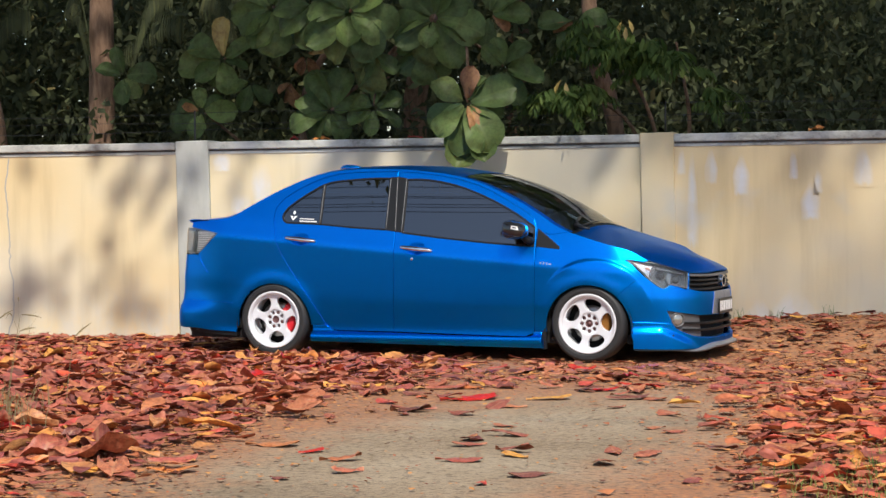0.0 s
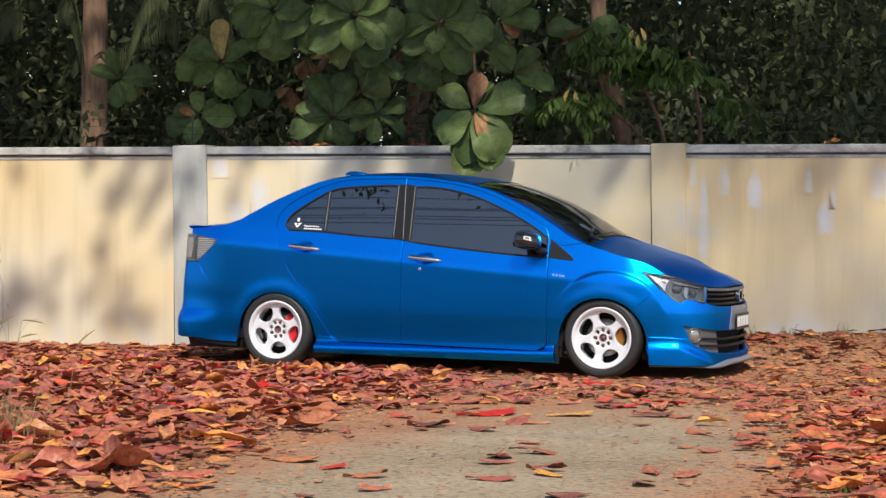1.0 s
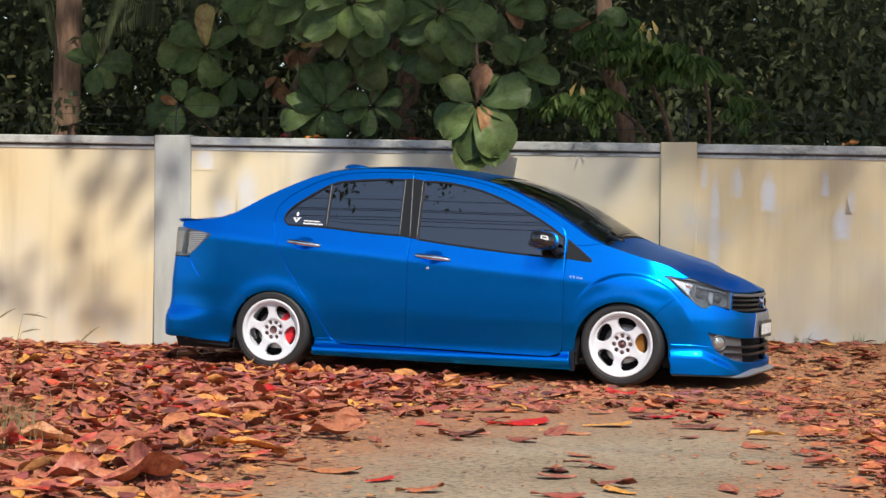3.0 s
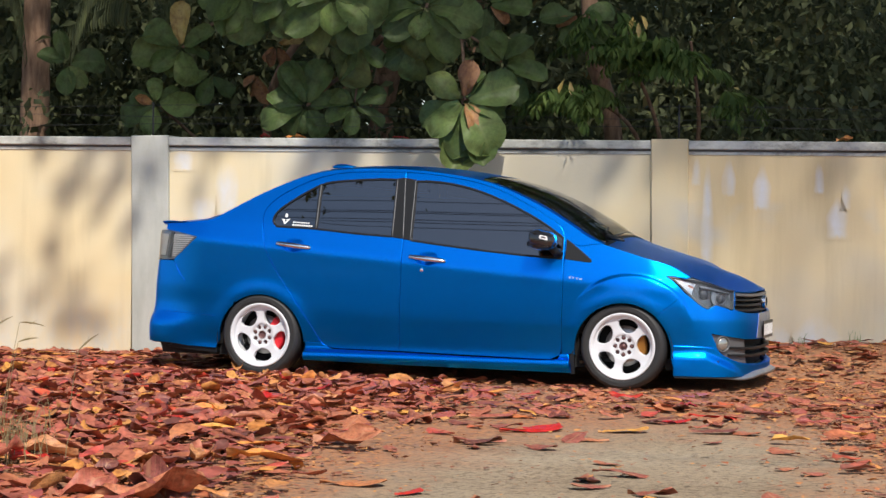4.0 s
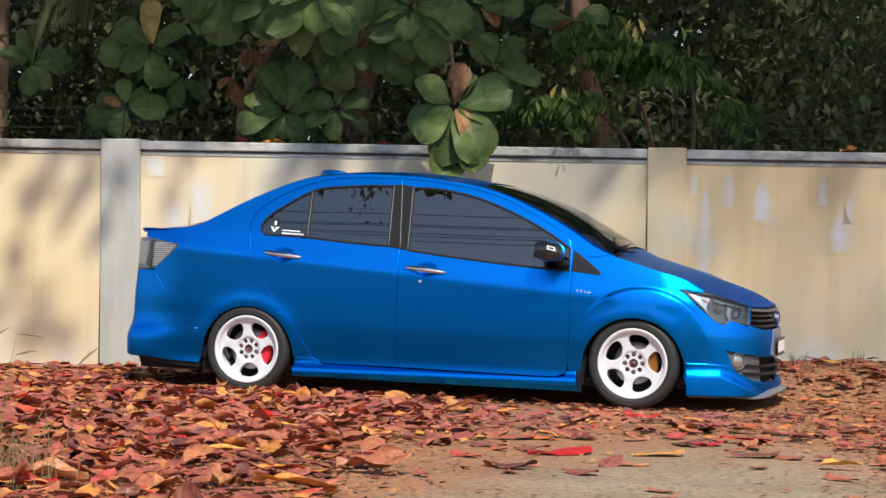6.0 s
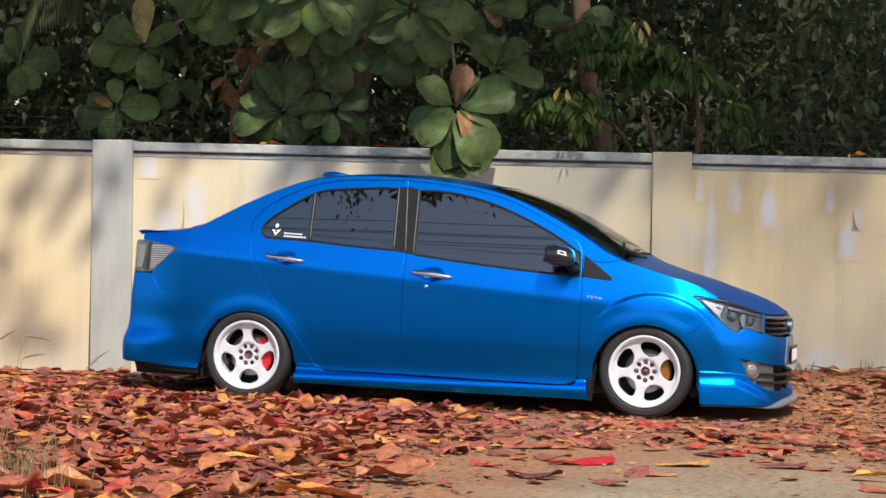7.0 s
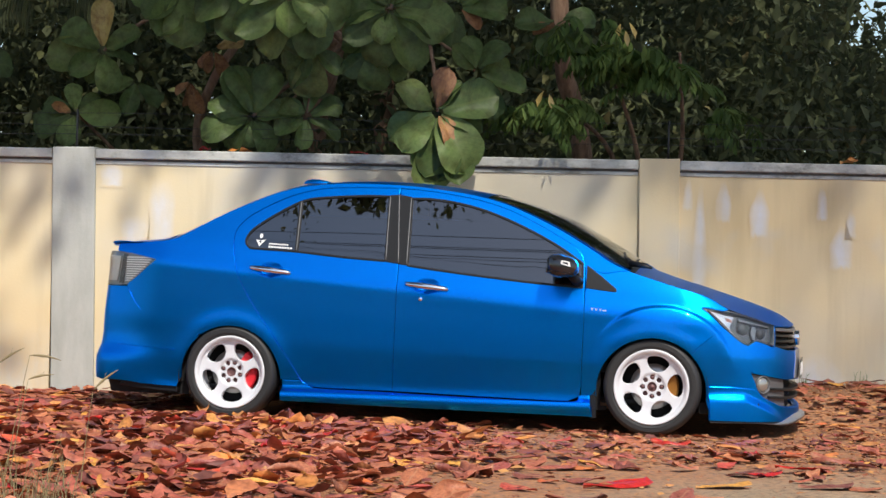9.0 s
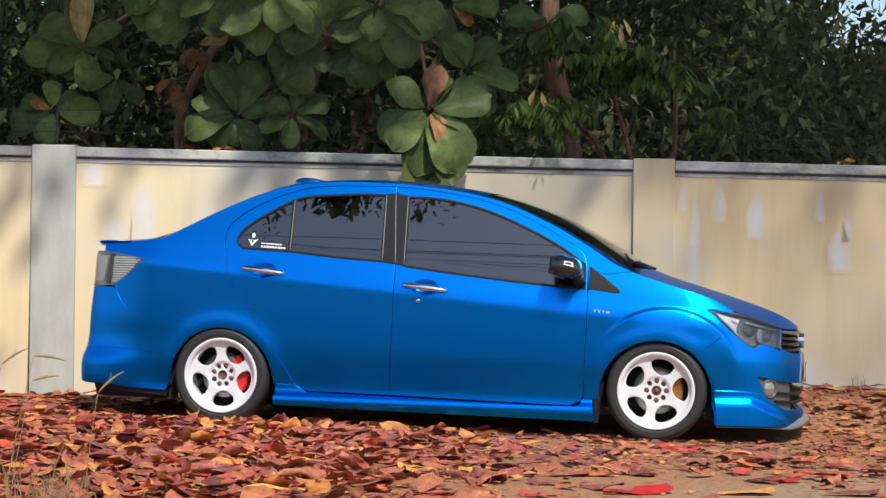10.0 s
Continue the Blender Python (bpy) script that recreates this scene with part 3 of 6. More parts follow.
both("sail_panel", sheet(outline([(2.072, .818), (2.232, .800), (2.246, .806), (2.242, .820)], [(2.242, .820), (2.157, .886), (2.072, .948)], [(2.072, .948), (2.072, .818)]), (), .04, below(-.003), .01, .003), BLACK, car, "black triangular panel ahead of the mirror")

TRIM = material("grey_window_trim", (.17, .175, .18), .4, .3)


def edge_trim(a, b, parent):
    """A thin bright edge strip beside a window."""
    q = np.linspace(0, 1, 14)
    both("window_trim", tube(skin(a[0] + (b[0] - a[0]) * q, a[1] + (b[1] - a[1]) * q, -.006), .0030, 6), TRIM, parent, "thin bright window edge strip")


edge_trim((.910, .948), (.899, 1.318), rear_door)
edge_trim((.377, .992), (.372, 1.278), rear_door)
edge_trim((1.034, .928), (1.024, 1.310), front_door)
edge_trim((.985, .935), (.951, 1.325), rear_door)

both("door_edge", tube(skin(*curve(DOOR_REAR, 60).T, -.0015), .0017, 5), PAINT, rear_door)
both("door_edge", tube(skin(*curve(B_SEAM[:4], 40).T, -.0012), .0013, 5), PAINT, front_door)

# front wing
fender_shape = np.vstack([
    np.array([(2.0665, .80), (2.062, .93), (2.17, .905), (2.30, float(edge_z(2.30)))]),
    np.array([(float(s), float(edge_z(s))) for s in np.linspace(2.31, 2.90, 70)]),
    np.array([(2.86, .706), (2.80, .717), (2.733, .725), (2.80, .672), (2.863, .607)]), np.array([(2.80, .574), (2.736, .521)]),
    np.array([(2.6724, .4598)] + [tuple(p) for p in F_ARCH[::-1] if turn_of(p, 2.455, .236) > .82]),
    np.array([(2.105, .215), (2.057, .215)]), curve([(2.057, .26), (2.063, .47), (2.069, .66), (2.0665, .80)], 30)[:-1]])
both("front_wing", sheet(shrink(fender_shape, .0010), (), .0105, below(0), .015, .002), PAINT, car)

# bumpers
HEADLAMP = outline([(2.735, .722), (2.80, .675), (2.89, .592), (2.95, .545), (3.0, .522), (3.035, .535), (3.06, .548)],
                   [(3.06, .548), (3.12, .532), (3.196, .519)], [(3.196, .519), (3.23, .631)],
                   [(3.23, .631), (3.083, .666), (2.935, .702), (2.86, .712), (2.80, .717), (2.735, .722)])
FOG_BEZEL = outline([(3.022, .366), (3.16, .345), (3.33, .325)], [(3.33, .325), (3.36, .17)], [(3.36, .17), (3.24, .184), (3.10, .235), (3.06, .29), (3.022, .366)])
GRILLE_LOW = outline([(3.30, .327), (3.7, .315), (S_FRONT + .01, .31)], [(S_FRONT + .01, .31), (S_FRONT + .01, .165)], [(S_FRONT + .01, .165), (3.6, .16), (3.33, .172)], [(3.33, .172), (3.30, .327)])
GRILLE_TOP = outline([(3.205, .515), (3.34, .492), (3.55, .485), (S_FRONT + .01, .485)], [(S_FRONT + .01, .485), (S_FRONT + .01, .625)], [(S_FRONT + .01, .625), (3.5, .618), (3.24, .625)], [(3.24, .625), (3.205, .515)])
bumper_shape = outline([(2.783, .10), (2.9, .098), (3.3, .092), (S_FRONT, .10)], [(S_FRONT, .10), (S_FRONT, .628)],
                       [(S_FRONT, .628), (3.5, .621), (3.234, .63)], [(3.234, .63), (3.199, .515), (3.12, .528), (3.058, .543)],
                       [(3.058, .543), (3.03, .530), (3.0, .517), (2.95, .540), (2.89, .586), (2.864, .606)],
                       [(2.863, .607), (2.80, .574), (2.736, .521)], [(2.736, .521), (2.6724, .4598)], [(2.6724, .4598)] + [tuple(p) for p in F_ARCH if turn_of(p, 2.455, .236) < .78], [tuple(F_ARCH[-1]), (2.783, .15)], [(2.783, .15), (2.783, .10)])
front_bumper = both("front_bumper", sheet(shrink(bumper_shape, -.0015), [FOG_BEZEL, GRILLE_LOW, GRILLE_TOP], .02, below(.0015), .015, .002), PAINT, car)
both("fog_bezel", sheet(shrink(FOG_BEZEL, .001), (), .03, below(.018), .01, .003), GREYPL, front_bumper, "dark grey fog lamp surround")
both("lower_grille", sheet(shrink(GRILLE_LOW, -.01), (), .05, below(.06), 0, 0), UNDER, front_bumper)
both("upper_grille", sheet(shrink(GRILLE_TOP, -.01), (), .05, below(.05), 0, 0), UNDER, front_bumper)
for z0 in (.215, .262):
    both("grille_bar", sheet(outline([(3.15, z0 + .01), (3.4, z0 - .004), (S_FRONT, z0 - .006)], [(S_FRONT, z0 - .006), (S_FRONT, z0 + .012)], [(S_FRONT, z0 + .012), (3.4, z0 + .012), (3.15, z0 + .022)], [(3.15, z0 + .022), (3.15, z0 + .01)]), (), .04, below(.002), .04, .003), BLACK, front_bumper)
for z0 in (.508, .540, .572):
    both("grille_bar", sheet(outline([(3.215, z0), (3.4, z0 - .008), (S_FRONT, z0 - .010)], [(S_FRONT, z0 - .010), (S_FRONT, z0 + .006)], [(S_FRONT, z0 + .006), (3.4, z0 + .006), (3.218, z0 + .012)], [(3.218, z0 + .012), (3.215, z0)]), (), .04, below(.012), .03, .003), BLACK, front_bumper)
both("grille_trim", sheet(outline([(3.24, .602), (3.5, .592), (S_FRONT, .592)], [(S_FRONT, .592), (S_FRONT, .612)], [(S_FRONT, .612), (3.5, .610), (3.24, .618)], [(3.24, .618), (3.24, .602)]), (), .04, below(-.002), .03, .003), GREYPL, front_bumper, "dark grey grille trim strip")
part("emblem", sheet(ring((S_FRONT - .0, .552), .056, .044, 28), [ring((S_FRONT, .552), .040, .030, 20)], .02, lambda s, z, m: np.stack([np.full_like(s, 3.240) - m, HALF + (s - S_FRONT), z], -1), .03, .004, flip=False), CHROME, front_bumper, "oval chrome emblem")

# number plate: bars in place of characters
plate = part("number_plate", box_bm((.005, .38, .112), (3.252, HALF, .375), .002), PLATEBLACK, front_bumper, "black number plate with white bars")
for k in range(7):
    part("plate_bar", box_bm((.003, .030, .070), (3.2555, HALF - .153 + .051 * k, .375), .001), PLATEWHITE, plate)
both("plate_surround", sheet(outline([(3.50, .325), (S_FRONT, .322)], [(S_FRONT, .322), (S_FRONT, .485)], [(S_FRONT, .485), (3.56, .485)], [(3.56, .485), (3.50, .325)]), (), .04, below(-.004), .01, .004), material("slate_grey_panel", (.20, .21, .24), .4, .2), front_bumper, "slate grey panel behind the number plate")

# front lip: grey splitter under the bumper
def lip_at(s, w, more):
    p = skin(s, 0 * s + .098)
    nx, ny = np.interp(s, RUN, INWARD[:, 0]), np.interp(s, RUN, INWARD[:, 1])
    grow = .006 + .036 * smoothstep(3.1, 3.45, s)
    out = p.copy()
    out[..., 0] -= nx * grow * w
    out[..., 1] -= ny * grow * w
    out[..., 2] += .030 * smoothstep(3.2, 3.5, s) - (.006 + .014 * smoothstep(3.0, 3.4, s)) * w - .002
    return out


_s, _w = np.meshgrid(np.linspace(2.79, S_FRONT, 80), np.array([-1.5, -.5, .3, .8, 1.0, 1.0, .8, -1.5]), indexing="ij")
_p = lip_at(_s.ravel(), _w.ravel(), 0).reshape(80, 8, 3)
_p[:, 5:, 2] -= (.004 + .012 * smoothstep(3.0, 3.4, np.linspace(2.79, S_FRONT, 80)))[:, None]
both("front_lip", mesh_of(_p.reshape(-1, 3), [(i * 8 + k, (i + 1) * 8 + k, (i + 1) * 8 + (k + 1) % 8, i * 8 + (k + 1) % 8) for i in range(79) for k in range(7)]),
     material("grey_lip_plastic", (.14, .15, .17), .3), front_bumper, "grey front splitter lip")
# crease panel of the body kit at the bumper's foot
KIT = outline([(2.770, .288), (2.9, .286), (3.045, .276)], [(3.045, .276), (3.095, .232), (3.24, .180), (3.36, .165), (3.6, .156), (S_FRONT, .156)],
              [(S_FRONT, .156), (S_FRONT, .098)], [(S_FRONT, .098), (3.3, .092), (2.9, .098), (2.785, .100)], [(2.785, .100), (2.780, .2), (2.770, .288)])


def kit_skin(s, z, more):
    """The add-on spoiler: a proud lower edge with a flare that runs down to the nose."""
    line = .225 - .42 * np.maximum(0, s - 2.98)
    return skin(s, z, more - .006 - .020 * smoothstep(line + .035, line - .02, z) * smoothstep(3.35, 3.1, s))


both("bumper_flare", sheet(KIT, (), .014, kit_skin, .04, .003), PAINT, front_bumper, "blue add-on front spoiler")

# fog lamp
def turned(profile, center, axis, n=28):
    """A lathe shape at a place, its y axis turned to axis."""
    me = lathe(profile, n)
    q = Vector((0, 1, 0)).rotation_difference(Vector(axis))
    me.transform(Matrix.Translation(center) @ q.to_matrix().to_4x4())
    return me


_c = skin(3.108, .300, .02)
_n = -Vector((float(np.interp(3.12, RUN, INWARD[:, 0])), float(np.interp(3.12, RUN, INWARD[:, 1])), 0))
both("fog_lamp", turned([(.054, -.02), (.054, .012), (.049, .018), (.043, .014), (.041, .004)], _c, _n), GREYPL, front_bumper)
both("fog_lens", turned([(.042, .002), (.040, .010), (.030, .015), (.016, .018), (.0, .019)], _c, _n), material("fog_lens_glass", (.36, .36, .34), .12, 0.6, Coat_Weight=1.0), front_bumper, "round frosted fog lamp lens")

# headlamp: bowl, reflectors, projector and clear lens
head = both("headlamp", sheet(shrink(HEADLAMP, .002), (), .03, below(.055), 0, 0), LAMPDARK, car, "clear headlamp with grey bowl", True)
both("lamp_rim", sheet(shrink(HEADLAMP, .0), [shrink(HEADLAMP, .004)], .03, below(.006), .05, .001), LAMPGREY, head)
both("reflector", sheet(outline([(2.77, .708), (2.88, .682), (2.93, .672)], [(2.93, .672), (2.90, .615), (2.93, .565)], [(2.93, .565), (2.86, .63), (2.77, .708)]), (), .02, below(.026), .03, .004), SILVER, head, "bright silver indicator reflector")
both("marker_reflector", sheet(outline([(2.868, .668), (2.905, .66)], [(2.905, .66), (2.912, .642)], [(2.912, .642), (2.88, .65)], [(2.88, .65), (2.868, .668)]), (), .02, below(.024), .01, .002), material("amber_lamp_cap", (.45, .16, .10), .3), head, "dull amber indicator cap")
both("reflector", sheet(outline([(2.955, .664), (3.06, .642), (3.19, .620)], [(3.19, .620), (3.18, .612)], [(3.18, .612), (3.06, .632), (2.955, .650)], [(2.955, .650), (2.955, .664)]), (), .02, below(.02), .03, .002), LAMPGREY, head)
both("reflector", sheet(outline([(3.045, .625), (3.075, .618)], [(3.075, .618), (3.06, .57), (3.06, .545)], [(3.06, .545), (3.04, .55)], [(3.04, .55), (3.03, .59), (3.045, .625)]), (), .02, below(.024), .03, .003), LAMPGREY, head, "grey fin between the lamp bowls")
for _s0, _z0, _r0 in ((2.985, .606, .040), (3.115, .578, .036)):
    _c = skin(_s0, _z0, .052)
    _n = -Vector((float(np.interp(_s0, RUN, INWARD[:, 0])), float(np.interp(_s0, RUN, INWARD[:, 1])), 0))
    both("projector", turned([(_r0, -.02), (_r0, .006), (_r0 * .94, .009), (_r0 * .86, .004)], _c, _n), LAMPGREY, head)
    both("projector_lens", turned([(_r0 * .86, .002), (_r0 * .6, .014), (_r0 * .3, .020), (0, .022)], _c, _n), LAMPDARK, head)
both("headlamp_lens", sheet(shrink(HEADLAMP, .003), (), .03, below(0), .004, 0), LENS, head, "clear plastic headlamp lens")

# bumper at the rear
rear_shape = outline([(-.337, .180), (-.55, .190), (-.78, .208), (S_REAR, .21)], [(S_REAR, .21), (S_REAR, .757)], [(S_REAR, .757), (-.80, .757), (-.684, .757)],
                     [(-.684, .757), (-.634, .685), (-.567, .62)], [(-.567, .62), (-.42, .575), (-.276, .536), (-.203, .492)],
                     [(-.203, .492)] + [tuple(p) for p in R_ARCH[::-1] if turn_of(p, -.003, .24) > 2.22] + [(-.325, .21), (-.337, .180)])
rear_bumper = both("rear_bumper", sheet(shrink(rear_shape, -.0015), (), .02, below(.0015), .015, .002), PAINT, car)
both("rear_skirt", sheet(outline([(-.335, .145), (-.55, .158), (-.715, .178), (-.735, .200), (S_REAR, .195)], [(S_REAR, .195), (S_REAR, .225)], [(S_REAR, .225), (-.7, .215), (-.335, .195)], [(-.335, .195), (-.335, .145)]), (), .03, below(.016), .06, .004), BLACK, rear_bumper, "black lower valance")
TAILLAMP = outline([(-.474, .921), (-.54, .868), (-.606, .818), (-.684, .768)], [(-.684, .768), (-.82, .760), (-.98, .765)], [(-.98, .765), (-1.0, .85), (-.99, .96)], [(-.99, .96), (-.80, .964), (-.662, .949), (-.56, .936), (-.474, .921)])
tail = both("tail_lamp", sheet(shrink(TAILLAMP, .002), (), .02, below(.03), .02, 0), LAMPGREY, car, "clear tail lamp with silver louvres")
_tz = np.linspace(.788, .925, 11)
for zz in _tz:
    s_hi = float(np.interp(zz, [.765, .818, .868, .921], [-.69, -.606, -.54, -.48])) - .014
    both("louvre", sheet(outline([(-.715, zz), (s_hi, zz)], [(s_hi, zz), (s_hi - .006, zz + .0075)], [(s_hi - .006, zz + .0075), (-.70, zz + .0075)], [(-.70, zz + .0075), (-.715, zz)]), (), .03, below(.012), .016, 0), LOUVRE, tail)
both("lamp_divider", sheet(outline([(-.765, .775), (-.735, .775)], [(-.735, .775), (-.70, .945)], [(-.70, .945), (-.735, .950)], [(-.735, .950), (-.765, .775)]), (), .03, below(.010), .02, .003), GREYPL, tail)
both("lamp_inner", sheet(outline([(-.93, .79), (-.79, .79)], [(-.79, .79), (-.76, .935)], [(-.76, .935), (-.93, .94)], [(-.93, .94), (-.93, .79)]), (), .03, below(.015), .02, .003), material("pale_lamp_inner", (.62, .60, .57), .35, .3), tail)
both("tail_lamp_lens", sheet(TAILLAMP, (), .03, below(-.001), .004, 0), LENS, tail, "clear tail lamp lens")
# small spoiler that follows the boot's rear edge
_s, _w = np.meshgrid(np.linspace(S_REAR, -.60, 60), np.arange(6), indexing="ij")
_in = np.array([.075, .03, -.012, -.016, .0, .075])[_w]
_up = np.array([.004, .016, .016, .008, .0, -.004])[_w] * (1 - smoothstep(-.80, -.60, _s))
_p = skin(_s.ravel(), np.full(_s.size, 1.0), .02)
_p[:, 0] += np.interp(_s.ravel(), RUN, INWARD[:, 0]) * (_in.ravel() - .01)
_p[:, 1] += np.interp(_s.ravel(), RUN, INWARD[:, 1]) * (_in.ravel() - .01)
_p[:, 2] = edge_z(_s.ravel()) + _up.ravel() + .004
both("boot_spoiler", mesh_of(_p, [(i * 6 + k, i * 6 + (k + 1) % 6, (i + 1) * 6 + (k + 1) % 6, (i + 1) * 6 + k) for i in range(59) for k in range(6)]), PAINT, car)

# side skirt
skirt_shape = outline([(.312, .12), (1.0, .108), (2.0, .098), (2.125, .095)], [(2.125, .095), (2.105, .212)], [(2.105, .212), (2.045, .212), (1.99, .178), (1.5, .181), (.97, .192), (.56, .198), (.48, .208), (.43, .240)], [(.43, .240), (.312, .242)], [(.312, .242), (.312, .12)])
both("side_skirt", sheet(skirt_shape, (), .016, lambda s, z, m: skin(s, z, m - .030 * smoothstep(.205, .165, z) * smoothstep(.1, .14, z) - .012 * smoothstep(.19, .175, z)), .05, .004), PAINT, car)
both("mud_flap", sheet(outline([(2.11, .085), (2.145, .09)], [(2.145, .09), (2.14, .25)], [(2.14, .25), (2.112, .21)], [(2.112, .21), (2.11, .085)]), (), .03, below(.0), .02, .002), BLACK, car)

# roof, boot, bonnet and screens
top_piece("boot_lid", S_REAR, -.43, 0, 1, PAINT, car)
top_piece("rear_pillar", -.43, .30, 0, .10, PAINT, car)
top_piece("rear_screen", -.43, .30, .10, 1, TINT, car, "dark rear windscreen", .004)
top_piece("roof", .30, 1.46, 0, 1, PAINT, car)
top_piece("front_pillar", 1.46, 2.315, 0, .055, PAINT, car)
windscreen = top_piece("windscreen", 1.46, 2.31, .055, 1, SCREEN, car, "clear windscreen with dark edge", .003)
top_piece("screen_band", 1.46, 1.52, .055, 1, BLACK, windscreen, "", .010, 8)
bonnet = top_piece("bonnet", 2.34, S_FRONT, 0, 1, PAINT, car)
top_piece("scuttle", 2.29, 2.345, .0, 1, BLACK, car, "black plastic scuttle panel", .012, 8)

# inner shell, closed behind the panels, with openings for wheels and windows
_s, _z = np.meshgrid(np.linspace(S_REAR, S_FRONT, 150), np.linspace(.13, 1.02, 34), indexing="ij")
_zc = np.minimum(_z, edge_z(_s) - .05)
_p = skin(_s.ravel(), _zc.ravel(), .07)
_keep = []
for i in range(149):
    for k in range(33):
        s_, z_ = _s[i, k] + .013, _z[i, k] + .013
        if min(math.hypot(s_ - 0, z_ - .25), math.hypot(s_ - 2.455, z_ - .25)) > .30 and z_ < .90:
            _keep.append((i * 34 + k, (i + 1) * 34 + k, (i + 1) * 34 + k + 1, i * 34 + k + 1))
both("inner_shell", mesh_of(_p, _keep), UNDER, car)
part("floor_pan", box_bm((3.7, 1.36, .03), (1.2, HALF, .185), .01), UNDER, car)
for xc in WHEEL_X:
    for y0 in (.035, 1.62 - .035 - .30):
        a = np.linspace(-.12, math.pi + .12, 28)
        v = [(xc + .318 * math.cos(t), y, .245 + .318 * math.sin(t)) for y in (y0, y0 + .30) for t in a]
        part("wheel_well", mesh_of(v, [(i, i + 1, 29 + i, 28 + i) for i in range(27)]), UNDER, car)
        part("well_back", mesh_of([(xc + .318 * math.cos(t), y0 + (.27 if y0 < .5 else .03), .245 + .318 * math.sin(t)) for t in a], [tuple(range(28))]), UNDER, car)
part("dashboard", box_bm((.34, 1.30, .16), (2.13, HALF, .84), .04), BLACK, car)
part("inner_mirror", joined([turned([(.0, .0), (.05, .0), (.058, .006), (.05, .03), (.0, .04)], Vector((1.70, .74, 1.185)), Vector((-.8, -.6, 0))), tube([(1.71, .75, 1.20), (1.74, HALF, 1.27)], .008, 6)]), material("mirror_back", (.30, .32, .31), .4), car, "grey inner mirror")
part("phone_holder", box_bm((.10, .03, .055), (2.15, .55, .965), .01), material("holder_plastic", (.32, .36, .37), .35), car, "grey holder on the dashboard")


# wheels
def rim_y(r):
    return np.interp(r, [.0, .03, .066, .074, .085, .12, .165, .180, .20], [.034, .034, .034, .024, .022, .022, .018, .015, .014])


def spoke_hole(k):
    mid = math.radians(90 + 36 + 72 * k)
    return np.array([((r * math.cos(mid + a)), (r * math.sin(mid + a))) for r, a in SPOKE])


SPOKE = [(float(r), float(a)) for r, a in curve([(.168, -.34), (.1735, -.20), (.175, 0), (.1735, .20), (.168, .34), (.157, .425), (.140, .445), (.118, .41), (.098, .28), (.086, 0), (.098, -.28), (.118, -.41), (.140, -.445), (.157, -.425), (.168, -.34)], 40)[:-1]]


def make_wheel(front, turn):
    wheel = part("wheel", lathe([(.176, .018), (.185, .014), (.188, .002), (.191, -.004), (.197, -.010), (.206, -.014), (.2115, -.012), (.2125, -.004), (.207, .004), (.196, .012), (.186, .03), (.180, .10), (.192, .165)], 64), WHITE, car,
                 "white five-spoke alloy wheel with gold front caliper" if front else "white five-spoke alloy wheel with red rear caliper")
    wheel.location = (WHEEL_X[1] if front else WHEEL_X[0], .020, HUB_Z)
    part("tyre", lathe([(.205, .012), (.209, -.004), (.222, -.010), (.242, -.013), (.256, -.009), (.266, .004), (.2725, .018), (.275, .034), (.275, .075), (.275, .125), (.2725, .145), (.264, .160), (.240, .172), (.205, .165)], 72), RUBBER, wheel, "black low-profile tyre")
    for rr in (.229, .249):
        part("tyre_ridge", lathe([(rr - .002, -.0105), (rr, -.0145), (rr + .002, -.0105)], 72), RUBBER, wheel)
    hub_holes = []
    for k in range(8):
        a = math.radians(45 * k + 22)
        hub_holes.append(ring((.053 * math.cos(a), .053 * math.sin(a)), .0140, n=14))
    holes = [spoke_hole(k) for k in range(5)] + hub_holes + [ring((0, 0), .027, n=18)]
    face = part("spokes", sheet(ring((0, 0), .186, n=72), holes, .014, lambda s, z, m: np.stack([s, rim_y(np.hypot(s, z)) + m, z], -1), .030, .003), WHITE, wheel)
    face.rotation_euler = (0, turn, 0)
    part("hub_cap", lathe([(.029, .050), (.027, .034), (.024, .038), (.022, .046), (.014, .046), (.012, .034 if front else .046), (.0, .032 if front else .047)], 24), RUSTED, wheel)
    for k in range(8):
        a = math.radians(45 * k + 22) - turn
        nut = lathe([(.0115, .052), (.0105, .036), (.006, .033), (0, .0325)] if k % 2 else [(.0145, .058), (.0, .057)], 6 if k % 2 else 12)
        nut.transform(Matrix.Translation((.053 * math.cos(a), 0, .053 * math.sin(a))))
        part("wheel_nut" if k % 2 else "bolt_hole", nut, RUSTED, wheel)
    part("brake_disc", lathe([(.045, .075), (.128, .075), (.128, .095), (.045, .095)], 40, True), STEEL, wheel)
    part("hub", lathe([(.0, .07), (.062, .07), (.066, .10)], 24), UNDER, wheel)
    part("barrel_shadow", lathe([(.0, .15), (.19, .15)], 32), UNDER, wheel)
    a0, a1 = ((-.55, .55) if front else (-.75, .95))
    a = np.linspace(a0, a1, 14)
    v, f = [], []
    for t in a:
        for r, y in ((.080, .064), (.086, .052), (.138, .050), (.146, .062), (.146, .11), (.080, .11)):
            v.append((r * math.cos(t), y, r * math.sin(t)))
    for i in range(13):
        f += [(i * 6 + k, i * 6 + (k + 1) % 6, (i + 1) * 6 + (k + 1) % 6, (i + 1) * 6 + k) for k in range(6)]
    f += [tuple(range(6))[::-1], tuple(13 * 6 + k for k in range(6))]
    part("caliper", mesh_of(v, f, False), GOLD if front else RED, wheel, "gold brake caliper" if front else "red brake caliper")
    return wheel


